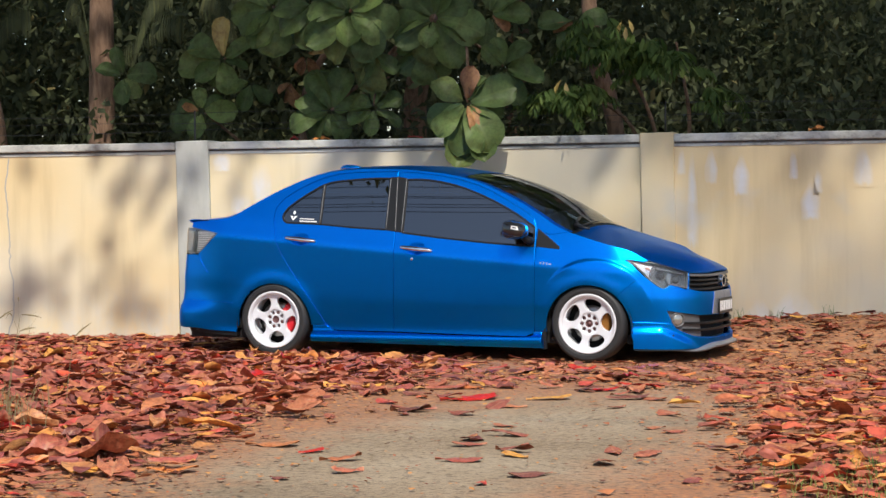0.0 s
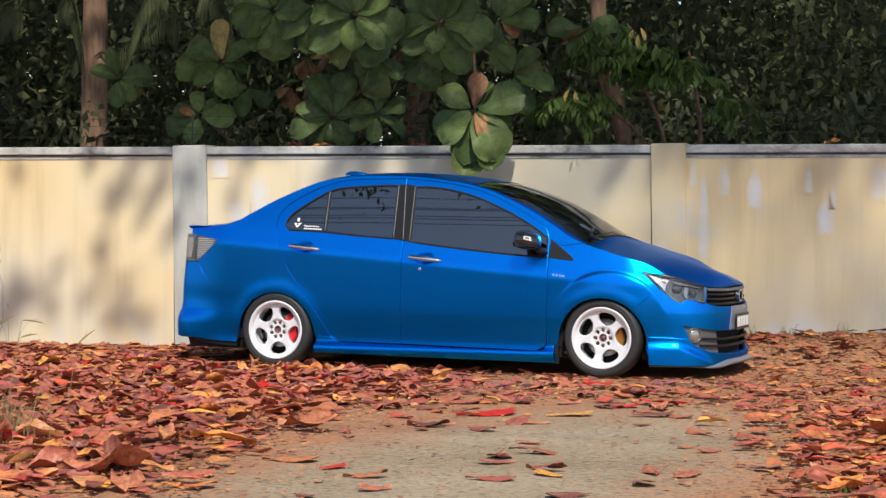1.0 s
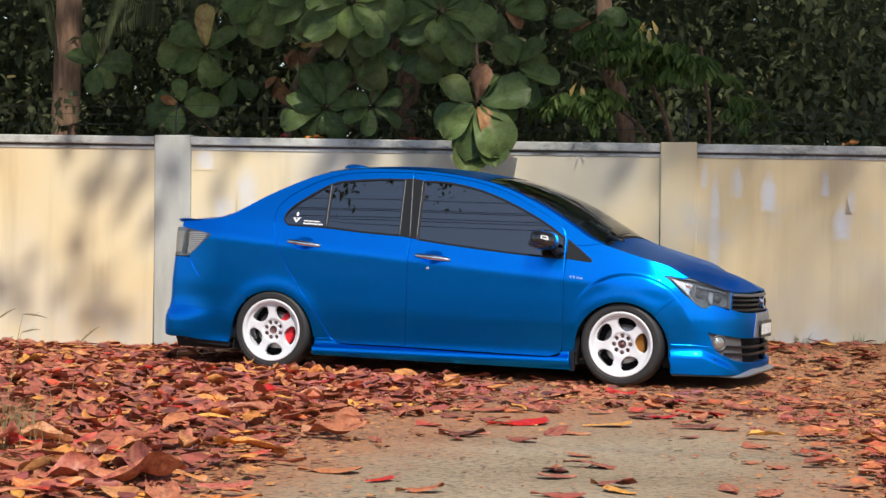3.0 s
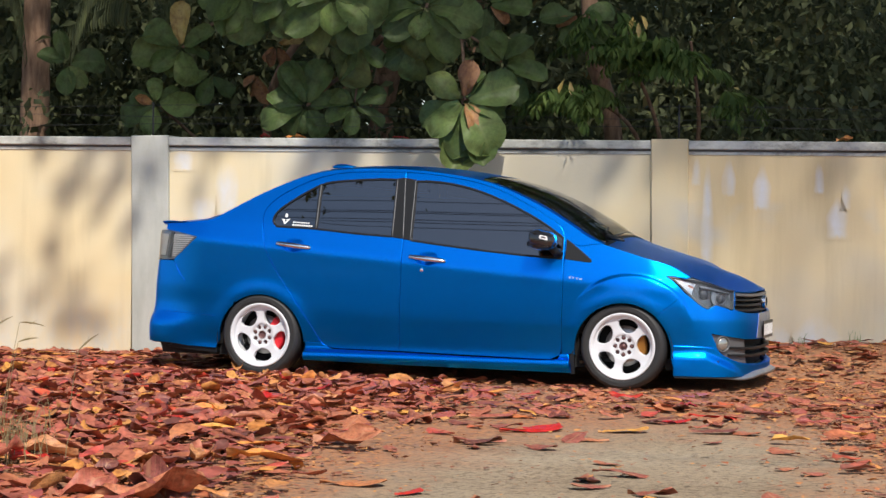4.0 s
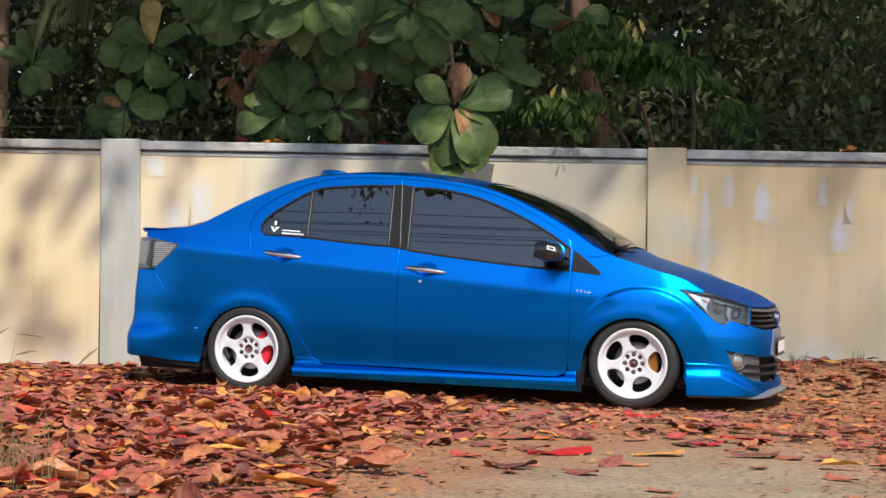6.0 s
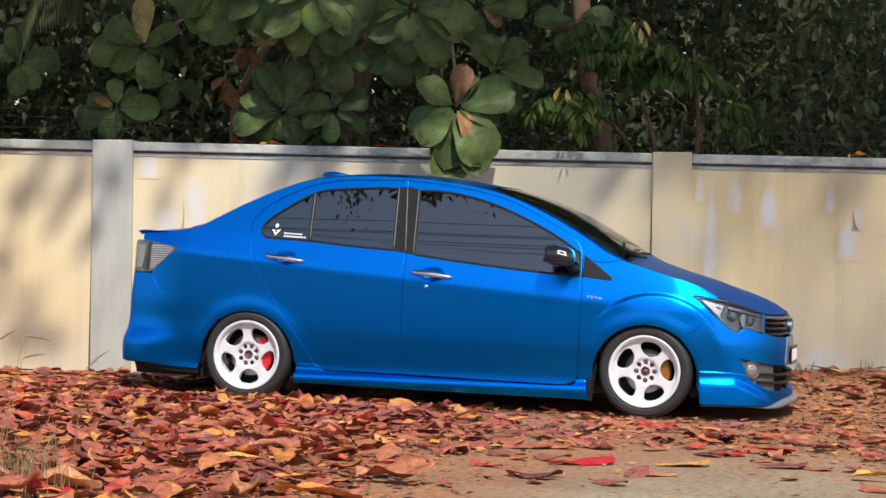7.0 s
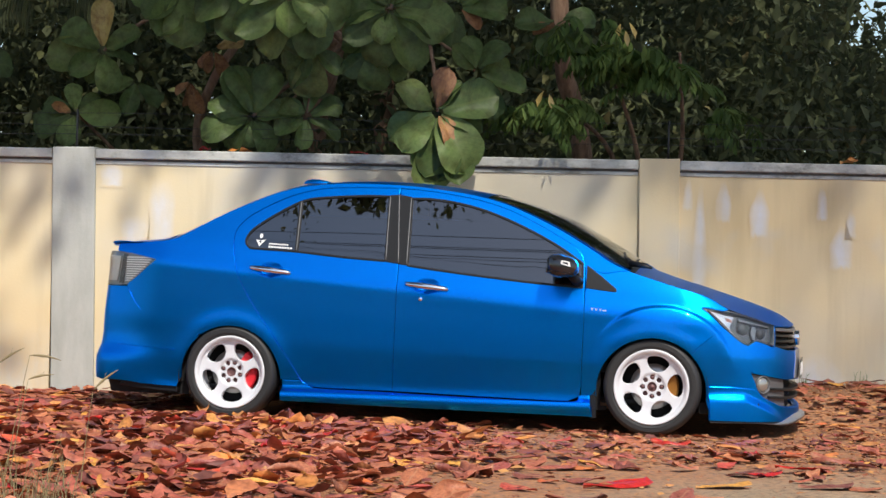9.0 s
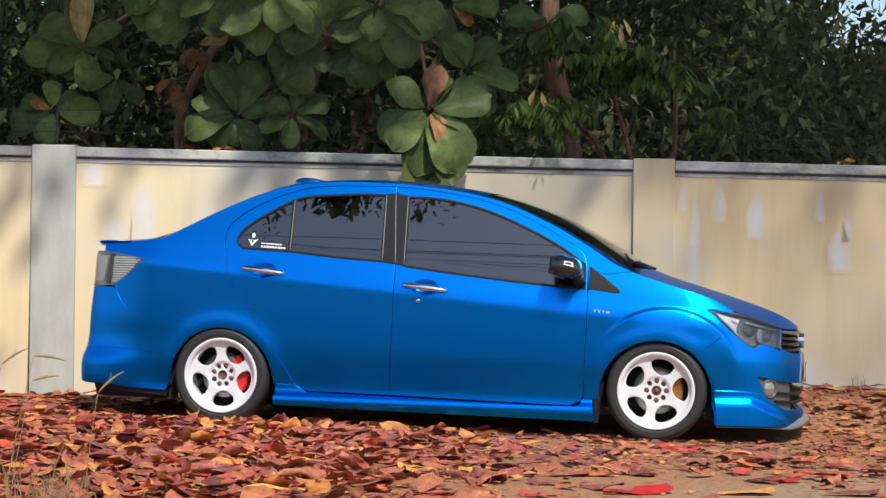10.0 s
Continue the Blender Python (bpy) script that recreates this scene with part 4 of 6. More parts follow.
for front, turn in ((False, -.07), (True, -.40)):
    near = make_wheel(front, turn)
    far = copy_thing(near, Matrix.Translation((near.location.x, 2 * HALF - .02, HUB_Z)) @ pose(0, 0, 0, 0, 0, 180))
    far.parent = car

# mirror
_m = bmesh.new()
bmesh.ops.create_uvsphere(_m, u_segments=28, v_segments=16, radius=1.0)
for v in _m.verts:
    x, y, z = v.co
    sx = .088 * math.copysign(abs(x) ** .75, x)
    v.co = (sx, .095 * math.copysign(abs(y) ** .7, y), .060 * math.copysign(abs(z) ** .7, z) * (1 + .12 * (x < 0)) - .10 * sx)
for f in _m.faces:
    f.smooth = True
_me = bpy.data.meshes.new("m")
_m.to_mesh(_me)
_m.free()
_me.transform(Matrix.Translation((1.955, -.075, .938)))
mirror = both("door_mirror", _me, GLOSSBLACK, front_door, "gloss black door mirror with clear indicator strip")
both("mirror_foot", joined([tube([(2.03, .07, .850), (2.015, .02, .862), (2.0, -.03, .885)], [.035, .028, .024], 10)]), BLACK, mirror)
both("indicator", sheet(outline([(-.085, -.035), (0, -.047), (.07, -.04)], [(.07, -.04), (.075, -.022)], [(.075, -.022), (0, -.026), (-.085, -.008)], [(-.085, -.008), (-.085, -.035)]), (), .02,
     lambda s, z, m: np.stack([1.955 + s, -.177 + m + .35 * s * s / .105, .928 + z - .1 * s], -1), .03, .003), LENS, mirror, "clear indicator lens")
both("mirror_mark", sheet(outline([(.0, .012), (.055, .004)], [(.055, .004), (.05, .030)], [(.05, .030), (.005, .034)], [(.005, .034), (.0, .012)]), [outline([(.012, .018), (.043, .013)], [(.043, .013), (.04, .024)], [(.04, .024), (.014, .027)], [(.014, .027), (.012, .018)])], .02,
     lambda s, z, m: np.stack([1.955 + s, -.1775 + m + .35 * s * s / .105, .938 + z - .1 * s], -1), .004, 0), PLATEWHITE, mirror)


# handles, keyhole, badge, sticker
def handle(s0, z0, s1, z1, parent, key=False):
    s, z = (s0 + s1) / 2, (z0 + z1) / 2
    tilt = (z1 - z0) / (s1 - s0)
    both("handle_cup", sheet(ring((s, z), .077, .047, 32), (), .012, lambda a, b, m: skin(a, b, m + .002 + .018 * np.maximum(0, 1 - ((a - s) / .075) ** 2 - ((b - z) / .045) ** 2) ** .9), 0, 0), PAINT, parent)
    q = np.linspace(0, 1, 15)
    pts = np.stack([s0 + (s1 - s0) * q, z0 + (z1 - z0) * q], 1)
    base = skin(pts[:, 0], pts[:, 1])
    v, f = [], []
    for i, t in enumerate(q):
        out = .012 + .022 * math.sin(math.pi * min(1, max(0, t)) ** .8) ** .6
        h = .012 + .008 * math.sin(math.pi * t)
        for dy, dz in ((out - .004, -h * .8), (out + .008, -h * .4), (out - .002, h * .75), (out - .012, h), (out - .016, -h)):
            v.append((base[i, 0], base[i, 1] - dy, base[i, 2] + dz))
    for i in range(14):
        f += [(i * 5 + k, (i + 1) * 5 + k, (i + 1) * 5 + (k + 1) % 5, i * 5 + (k + 1) % 5) for k in range(5)]
    f += [tuple(range(5)), tuple(70 + k for k in range(5))[::-1]]
    both("door_handle", mesh_of(v, f), CHROME, parent, "chrome pull handle")


handle(.108, .888, .358, .861, rear_door)
handle(1.034, .817, 1.289, .791, front_door)
_k = skin(1.128, .730)
both("keyhole", turned([(.0, .006), (.009, .006), (.012, .003), (.013, -.004)], _k, (0, -1, 0), 16), CHROME, front_door, far=False)
for k, (a, w) in enumerate(((2.105, .020), (2.128, .020), (2.153, .016), (2.172, .022))):
    b0 = .702 - .10 * (a - 2.105)
    both("badge_stroke", sheet(outline([(a, b0 + .012), (a + w * .4, b0 - .010)], [(a + w * .4, b0 - .010), (a + w, b0 + .012)], [(a + w, b0 + .012), (a + w * .55, b0 + .004)], [(a + w * .55, b0 + .004), (a, b0 + .012)]) if k != 3 else
         outline([(a, b0 - .004), (a + w, b0 - .005)], [(a + w, b0 - .005), (a + w, b0 + .004)], [(a + w, b0 + .004), (a, b0 + .004)], [(a, b0 + .004), (a, b0 - .004)]), (), .02, below(-.003), .004, 0), CHROME, car, far=False)
# roof aerial fin
_b = bmesh.new()
bmesh.ops.create_uvsphere(_b, u_segments=16, v_segments=8, radius=1.0)
for v in _b.verts:
    v.co = (.10 * v.co.x + .30, .028 * v.co.y + HALF, 1.405 + max(0, v.co.z) * .030 * (1 - .35 * v.co.x))
for f in _b.faces:
    f.smooth = True
part("roof_fin", _b, PAINT, car)
# window stickers: plain white bars and a simple mark
for z0, s_a, s_b, h in ((1.018, .205, .325, .008), (.999, .205, .350, .010)):
    n_bar = 9
    w = (s_b - s_a) / n_bar
    for k in range(n_bar):
        a = s_a + k * w
        zz = z0 + .006 - .05 * (a - .2)
        part("sticker_bar", sheet(outline([(a, zz), (a + w * .75, zz)], [(a + w * .75, zz), (a + w * .75, zz + h)], [(a + w * .75, zz + h), (a, zz + h)], [(a, zz + h), (a, zz)]), (), .03, below(.0025), 0, 0), PLATEWHITE, rear_door)
part("sticker_mark", sheet(outline([(.125, 1.050), (.150, 1.012)], [(.150, 1.012), (.185, 1.050)], [(.185, 1.050), (.165, 1.046), (.145, 1.046), (.125, 1.050)]), [ring((.152, 1.038), .007, n=10)], .02, below(.0025), 0, 0), PLATEWHITE, rear_door)
part("sticker_mark", sheet(ring((.155, 1.072), .010, .014, 12), (), .02, below(.0025), 0, 0), PLATEWHITE, rear_door)
# wiper
part("wiper", joined([tube([(2.285, .30, .955), (2.31, .42, .965), (2.30, .55, .975), (2.27, .95, .985)], .009, 6), tube([(2.30, .25, .962), (2.36, .18, .955), (2.43, .16, .940)], [.020, .016, .006], 8), tube([(2.29, .34, .965), (2.25, .42, .99), (2.22, .60, 1.02)], [.016, .012, .010], 6)]), BLACK, car)

# joint of the rear add-on spoiler, and reflector
_q = np.linspace(-.345, -.735, 30)
both("bumper_joint", tube(skin(_q, np.interp(_q, [-.735, -.5, -.345], [.415, .405, .395]), -.001), .0020, 5), PAINT, rear_bumper)
both("lamp_joint", tube(skin(np.array([-.684, -.660, -.634, -.600, -.567]), np.array([.757, .722, .685, .648, .62]), -.001), .0018, 5), PAINT, rear_bumper)


# ---- leaves ----
def leaf_grid(rows, cols, length, width, curl=0.0, cup=0.0, fold=0.0, wave=0.0, seed=0, twist=0.0, stalk=0.0, crumple=0.0, ragged_edge=0.0, base=.95):
    """A blade from its base at the origin along +x: broadest past the middle, folded at the rib, curled, waved and crumpled."""
    rnd = np.random.RandomState(seed)
    t = np.linspace(0, 1, rows)
    half = (np.clip(t, .015, 1) ** base) * (1 - np.clip(t, 0, 1) ** 3.0) ** .6
    half = half / half.max() * width / 2 + 1e-4
    v = []
    ph = rnd.rand(3) * 6.28
    sides = (1 + rnd.uniform(-.6, .6) * (crumple > 0), 1 + rnd.uniform(-.6, .6) * (crumple > 0))
    a, x, z = 0.0, stalk, 0.0
    for i, ti in enumerate(t):
        if i:
            a = curl * ti * ti
            x += length / (rows - 1) * math.cos(a)
            z += length / (rows - 1) * math.sin(a)
        jag = 1 + ragged_edge * rnd.uniform(-1, 1, 2)
        for u in np.linspace(-1, 1, cols):
            h = half[i] * (1 + .8 * wave * math.sin(9 * ti + ph[0] + (u > 0) * 1.7)) * (jag[int(u > 0)] if abs(u) > .9 else 1)
            c = cup * sides[int(u > 0)]
            b = c * u
            y = h * (math.sin(b) / c if abs(c) > .05 else u)
            zz = h * ((1 - math.cos(b)) / c if abs(c) > .05 else 0) + fold * abs(u) * h + wave * abs(u) * math.sin(7 * ti + ph[1] + 2 * u) * width
            zz += crumple * noise.noise(Vector((ti * 3.2 + seed * 7.3, u * 1.6, seed * 3.1)))
            tw = twist * ti
            yy, zz = y * math.cos(tw) - zz * math.sin(tw), y * math.sin(tw) + zz * math.cos(tw)
            v.append((x - zz * math.sin(a), yy, z + zz * math.cos(a)))
    f = [(i * cols + k, (i + 1) * cols + k, (i + 1) * cols + k + 1, i * cols + k + 1) for i in range(rows - 1) for k in range(cols - 1)]
    return np.array(v), np.array(f)


def scatter(shapes, places, seed, flat=1.0):
    """One mesh of many leaves. places: rows of x, y, z, yaw, pitch, roll, size."""
    rnd = np.random.RandomState(seed)
    V, F, base = [], [], 0
    pick = rnd.randint(len(shapes), size=len(places))
    for k, (x, y, z, yaw, pitch, roll, size) in zip(pick, places):
        v, f = shapes[k]
        r = np.array(Euler((roll, pitch, yaw)).to_matrix())
        V.append(((v * size) @ r.T) * (1, 1, flat) + (x, y, z))
        F.append(f + base)
        base += len(v)
    V, F = np.vstack(V), np.vstack(F)
    me = bpy.data.meshes.new("m")
    me.vertices.add(len(V))
    me.vertices.foreach_set("co", V.ravel())
    me.loops.add(F.size)
    me.loops.foreach_set("vertex_index", F.ravel())
    me.polygons.add(len(F))
    me.polygons.foreach_set("loop_start", np.arange(len(F)) * F.shape[1])
    me.polygons.foreach_set("use_smooth", np.ones(len(F), bool))
    me.update(calc_edges=True)
    return me


def island(m):
    n, l, b = nodes_of(m)
    g = n.new("ShaderNodeNewGeometry")
    return g.outputs["Random Per Island"]


def object_random(m):
    n, l, b = nodes_of(m)
    return n.new("ShaderNodeObjectInfo").outputs["Random"]


LITTER_STOPS = [(0.0, (.15, .052, .040)), (.10, (.26, .070, .055)), (.24, (.38, .115, .070)), (.38, (.43, .150, .072)), (.48, (.34, .070, .062)),
                (.58, (.46, .165, .072)), (.70, (.42, .100, .075)), (.80, (.54, .235, .095)), (.87, (.60, .25, .060)), (.91, (.56, .055, .035)), (.94, (.40, .10, .08)), (.98, (.66, .31, .06))]


def leaf_paint(m, rnd, stops, grain, dark=(.55, .5, .45), scale=30):
    a = ramp(m, rnd, stops)
    s = noise_node(m, scale, 5, .65)
    b = ramp(m, s, [(.32, dark), (.52, (1, 1, 1)), (.75, (1.22, 1.15, 1.05))])
    w = noise_node(m, scale * .3, 3, .5)
    c = ramp(m, w, [(.36, (.70, .62, .60)), (.50, (1, 1, 1)), (.66, (1.12, 1.18, 1.10))])
    paint_with(m, mixed(m, grain, a, mixed(m, 1.0, mixed(m, 1.0, a, b, "MULTIPLY"), c, "MULTIPLY")))
    bump(m, s, .4, .003)


leaf_paint(LITTER, island(LITTER), LITTER_STOPS, 1.0)
SINGLE = material("single_fallen_leaf", rough=.55)
leaf_paint(SINGLE, object_random(SINGLE), LITTER_STOPS, 1.0)
SCARLET = material("scarlet_fallen_leaf", rough=.45)
leaf_paint(SCARLET, object_random(SCARLET), [(0, (.55, .018, .015)), (1, (.48, .03, .02))], 1.0, (.7, .6, .5))
leaf_paint(CRUMB, island(CRUMB), [(0, (.16, .055, .035)), (.35, (.36, .115, .055)), (.65, (.46, .17, .065)), (.9, (.55, .26, .085))], .6)
leaf_paint(LEAF, object_random(LEAF), [(0, (.070, .105, .036)), (.5, (.095, .140, .046)), (.85, (.115, .165, .052)), (1, (.15, .185, .06))], .8, (.72, .75, .7), 14)
leaf_paint(PALELEAF, object_random(PALELEAF), [(0, (.125, .175, .055)), (1, (.16, .22, .07))], .8, (.75, .78, .7), 14)


def veins(m, color, strength, rib=.014):
    """Pale midrib and faint side veins along the blade's own axes."""
    n, l, b = nodes_of(m)
    c = n.new("ShaderNodeTexCoord")
    s = n.new("ShaderNodeSeparateXYZ")
    l.new(c.outputs["Object"], s.inputs[0])

    def calc(op, a, b_=0.0):
        k = n.new("ShaderNodeMath")
        k.operation = op
        for i, v in enumerate((a, b_)):
            if isinstance(v, float):
                k.inputs[i].default_value = v
            else:
                l.new(v, k.inputs[i])
        return k.outputs[0]
    across = calc("ABSOLUTE", s.outputs["Y"])
    mid = ramp(m, across, [(0, gray(1)), (rib, gray(.8)), (rib * 1.8, gray(0))])
    wave = calc("SINE", calc("MULTIPLY", calc("SUBTRACT", s.outputs["X"], calc("MULTIPLY", across, .75)), 62.0))
    side = ramp(m, wave, [(.86, gray(0)), (.98, gray(.55))])
    k = calc("MULTIPLY", calc("MAXIMUM", mid, side), strength)
    paint_with(m, mixed(m, k, b.inputs["Base Color"].links[0].from_socket, color))


veins(LEAF, (.16, .20, .07), .30)
veins(PALELEAF, (.20, .25, .09), .35)
veins(SINGLE, (.50, .26, .14), .5)
veins(SCARLET, (.50, .12, .06), .4)
leaf_paint(DARKLEAF, island(DARKLEAF), [(0, (.075, .088, .050)), (.5, (.098, .112, .058)), (.85, (.118, .135, .062)), (.97, (.14, .15, .065)), (1.0, (.18, .14, .06))], .5, (.7, .7, .7), 8)
leaf_paint(BROWNLEAF, object_random(BROWNLEAF), [(0, (.17, .080, .032)), (1, (.30, .15, .055))], 1.0, (.6, .5, .45), 12)
leaf_paint(YELLOWLEAF, object_random(YELLOWLEAF), [(0, (.24, .19, .07)), (1, (.42, .31, .08))], 1.0, (.75, .65, .5), 12)


def translucent(m, share):
    """Lets light through a blade as a leaf does."""
    n, l, b = nodes_of(m)
    t = n.new("ShaderNodeBsdfTranslucent")
    l.new(b.inputs["Base Color"].links[0].from_socket, t.inputs["Color"])
    x = n.new("ShaderNodeMixShader")
    x.inputs[0].default_value = share
    l.new(b.outputs[0], x.inputs[1])
    l.new(t.outputs[0], x.inputs[2])
    l.new(x.outputs[0], n["Material Output"].inputs["Surface"])


translucent(LEAF, .35)
translucent(PALELEAF, .35)
translucent(DARKLEAF, .42)
_n = noise_node(BARK, 7, 6, .7, stretch=(3, 3, .6))
paint_with(BARK, ramp(BARK, _n, [(.3, (.10, .055, .034)), (.52, (.21, .125, .078)), (.8, (.32, .21, .135))]))
bump(BARK, _n, .8, .02)
_n = noise_node(SOIL, 5, 5, .6)
paint_with(SOIL, ramp(SOIL, _n, [(.3, (.03, .022, .014)), (.7, (.09, .06, .035))]))

rng = np.random.RandomState(7)
_q = np.random.RandomState(12)
DRY = [leaf_grid(7, 4, 1.0, _q.uniform(.42, .66), _q.normal(0, .55), _q.normal(.3, .8), _q.uniform(-.1, .25), _q.uniform(.05, .13), seed=k, twist=_q.normal(0, .5),
                 crumple=_q.uniform(.08, .18), ragged_edge=.08) for k in range(24)]
FLAT = [leaf_grid(11, 7, 1.0, _q.uniform(.40, .52), _q.normal(0, .4), _q.normal(.2, .6), _q.uniform(0, .2), _q.uniform(.03, .08), seed=30 + k, twist=_q.normal(0, .3),
                  crumple=_q.uniform(.09, .17), ragged_edge=.10) for k in range(6)]

FLAT += [leaf_grid(12, 8, 1.0, _q.uniform(.48, .62), _q.normal(.3, .5), _q.normal(.8, .5), _q.uniform(.1, .4), _q.uniform(.05, .10), seed=130 + k, twist=_q.normal(0, .5),
                   crumple=_q.uniform(.16, .28), ragged_edge=.07) for k in range(6)]

BARE = np.array([(2.6, -8.2), (2.65, -6.6), (2.2, -5.1), (2.05, -3.8), (1.85, -2.6), (2.3, -1.75), (3.2, -1.45), (4.0, -2.1), (4.35, -3.3), (4.6, -4.7), (5.0, -6.1), (5.2, -8.2)])


def bare(x, y):
    """How deep inside the bare concrete a place lies, in metres (negative outside)."""
    q = np.stack([x, y], 1)
    d = np.full(len(q), 9.0)
    for a, b in zip(BARE, np.roll(BARE, -1, axis=0)):
        t = np.clip(((q - a) @ (b - a)) / ((b - a) @ (b - a)), 0, 1)
        d = np.minimum(d, np.linalg.norm(q - a - t[:, None] * (b - a), axis=1))
    return np.where(inside(BARE, q), d, -d)


def amount(x, y):
    """How thickly the leaves lie, 0 to 1."""
    out = -bare(x, y)
    wob = np.array([noise.noise(Vector((a * 1.3, b * 1.3, 3.1))) for a, b in zip(x, y)])
    left = smoothstep(1.9, 1.0, x + .12 * (y + 1)) * (1 - .34 * smoothstep(-2.6, -3.6, y))
    right = smoothstep(3.2, 4.4, x) * smoothstep(-1.0, -2.2, y)
    behind = smoothstep(1.2, 1.9, y)
    k = smoothstep(-.25, .55, out + .35 * wob) * (.15 + .85 * left + .36 * right + .10 * behind) * (1 - .25 * smoothstep(1.2, 2.0, x) * smoothstep(-1.5, -.9, y) * smoothstep(4.2, 3.4, x) * smoothstep(1.8, 1.2, y))
    under = (x > -.3) & (x < 3.0) & (y > .12) & (y < 1.45)
    k = np.where(under, k * .12, k)
    near_wall = y > wall_y(x) - .05
    return np.where(near_wall, 0, k)


def heap(x, y):
    wob = np.array([noise.noise(Vector((a * .9, b * .9, 8.0))) for a, b in zip(x, y)])
    return amount(x, y) * (.012 + .03 * wob) * smoothstep(2.6, .8, x)


def litter(count, seed, size, lift):
    r = np.random.RandomState(seed)
    x, y = r.uniform(-6.5, 8.5, count * 3), r.uniform(-7.6, 2.9, count * 3)
    ok = r.rand(count * 3) < amount(x, y)
    x, y = x[ok][:count], y[ok][:count]
    n = len(x)
    # keep clear of the tyres
    clear = np.ones(n, bool)
    for xc in WHEEL_X:
        clear &= ~((abs(x - xc) < .30) & (y > -.02) & (y < .30))
    x, y = x[clear], y[clear]
    n = len(x)
    near_car = smoothstep(-.55, -.15, y) * smoothstep(.6, .3, y) * smoothstep(-1.0, -.5, x)
    z = ground_z(x, y) - .012 * near_car + (1 - near_car) * heap(x, y) * r.uniform(.2, 1.0, n) + lift * r.rand(n) + .012
    wild = np.where(r.rand(n) < .12, 1.7, 1.0)
    pitch = r.normal(0, .12, n) * wild
    s = size * r.uniform(.65, 1.2, n)
    z = z + abs(np.sin(pitch)) * s * .3
    return np.stack([x, y, z, r.uniform(0, 6.283, n), pitch, r.normal(0, .14, n) * wild + np.pi * (r.rand(n) < .4), s], 1)


rows = litter(17000, 11, .175, .016)
_heap = (rows[:, 0] < 1.7) & (rows[:, 1] < .2)
_gold = (rows[:, 0] > 3.4) & (rows[:, 1] < -2.2)
tagged(part("leaf_litter", scatter(DRY, rows[_heap], 3, .56), LITTER), "red-brown curled fallen almond leaves heaped on concrete", "fallen leaves", kind="stuff")
tagged(part("leaf_litter", scatter(DRY, rows[~_heap & ~_gold], 4, .34), LITTER), "flat red-brown fallen leaves strewn round the car", "fallen leaves", kind="stuff")
GOLDEN = material("golden_fallen_leaf", rough=0.6)
leaf_paint(GOLDEN, island(GOLDEN), [(0, (.22, .07, .05)), (.12, (.38, .10, .06)), (.30, (.50, .16, .07)), (.45, (.42, .09, .06)), (.58, (.56, .21, .07)), (.72, (.62, .28, .07)), (.80, (.66, .36, .09)), (.86, (.54, .07, .04)), (.92, (.50, .15, .08))], 1.0)
tagged(part("leaf_litter", scatter(DRY, rows[_gold], 5, .46), GOLDEN), "orange and yellow fallen leaves among weeds", "fallen leaves", kind="stuff")
CHIPS = [leaf_grid(3, 2, 1.0, w, c, .4, .2, .05, seed=60 + k) for k, (w, c) in enumerate(((.6, .8), (.9, -.6), (.35, .4), (.7, 1.2)))]
r = np.random.RandomState(5)
x, y = r.uniform(-5, 7.5, 170000), r.uniform(-7.4, 2.8, 170000)
k = np.clip(amount(x, y) * 1.3 + .07 + .25 * smoothstep(-1.6, -.9, y) * smoothstep(2.2, 1.4, y) + .32 * smoothstep(-.7, .1, -bare(x, y)), 0, 1)
ok = (r.rand(len(x)) < k * .75) & (y < wall_y(x) - .03) & ~((x > -.3) & (x < 3.1) & (y > .1) & (y < 1.5) & (r.rand(len(x)) < .8))
x, y = x[ok], y[ok]
n = len(x)
rows = np.stack([x, y, ground_z(x, y) + .004 + .012 * r.rand(n), r.uniform(0, 6.283, n), r.normal(0, .18, n), r.normal(0, .18, n), (r.gamma(2.2, .011, n) + .008) * np.where(bare(x, y) > .1, .7, 1.0)], 1)
tagged(part("leaf_crumbs", scatter(CHIPS, rows, 4, .32), CRUMB), "orange-brown crumbled leaf fragments on concrete", "leaf debris", kind="stuff")


def fallen_leaf(x, y, yaw, size, k, mat=None, pitch=0.0, roll=0.0, high=.45):
    if high < .6:                        # most lie domed, their edges on the ground
        roll += math.pi
    if FLAT_MESH[k] is None:
        FLAT_MESH[k] = mesh_of(*FLAT[k])
        FLAT_MESH[k].materials.append(SINGLE)
    me = FLAT_MESH[k]
    if mat:
        me = me.copy()
        me.materials.clear()
        me.materials.append(mat)
    ob = part("fallen_leaf", me, None)
    low = min((Euler((roll, pitch, 0)).to_matrix() @ Vector((v[0], v[1], v[2] * high))).z for v in FLAT[k][0]) * size
    ob.matrix_world = Matrix.LocRotScale((x, y, float(ground_z(x, y)) - low * .80 + .001), Euler((roll, pitch, yaw)), (size, size, size * high))
    return tagged(ob, "scarlet fallen almond leaf lying on concrete" if mat else "dry brown fallen almond leaf on bare concrete", "leaf", "leaves on the bare concrete")


FLAT_MESH = [None] * len(FLAT)
# leaves that lie singly on the bare concrete
fallen_leaf(2.46, -2.81, .80, .36, 0, SCARLET)
fallen_leaf(2.30, -3.05, 2.6, .20, 1)
fallen_leaf(2.40, -3.40, .1, .24, 2)
fallen_leaf(2.62, -3.25, 3.5, .26, 3)
fallen_leaf(2.92, -2.62, .62, .28, 4)
fallen_leaf(1.62, -3.42, .35, .34, 3)
fallen_leaf(3.35, -2.45, .4, .26, 1)
fallen_leaf(3.30, -4.35, .1, .24, 5)
fallen_leaf(2.35, -5.05, .1, .28, 0)
fallen_leaf(2.75, -5.3, 1.2, .16, 1, SCARLET)
fallen_leaf(2.95, -5.5, .5, .20, 2)
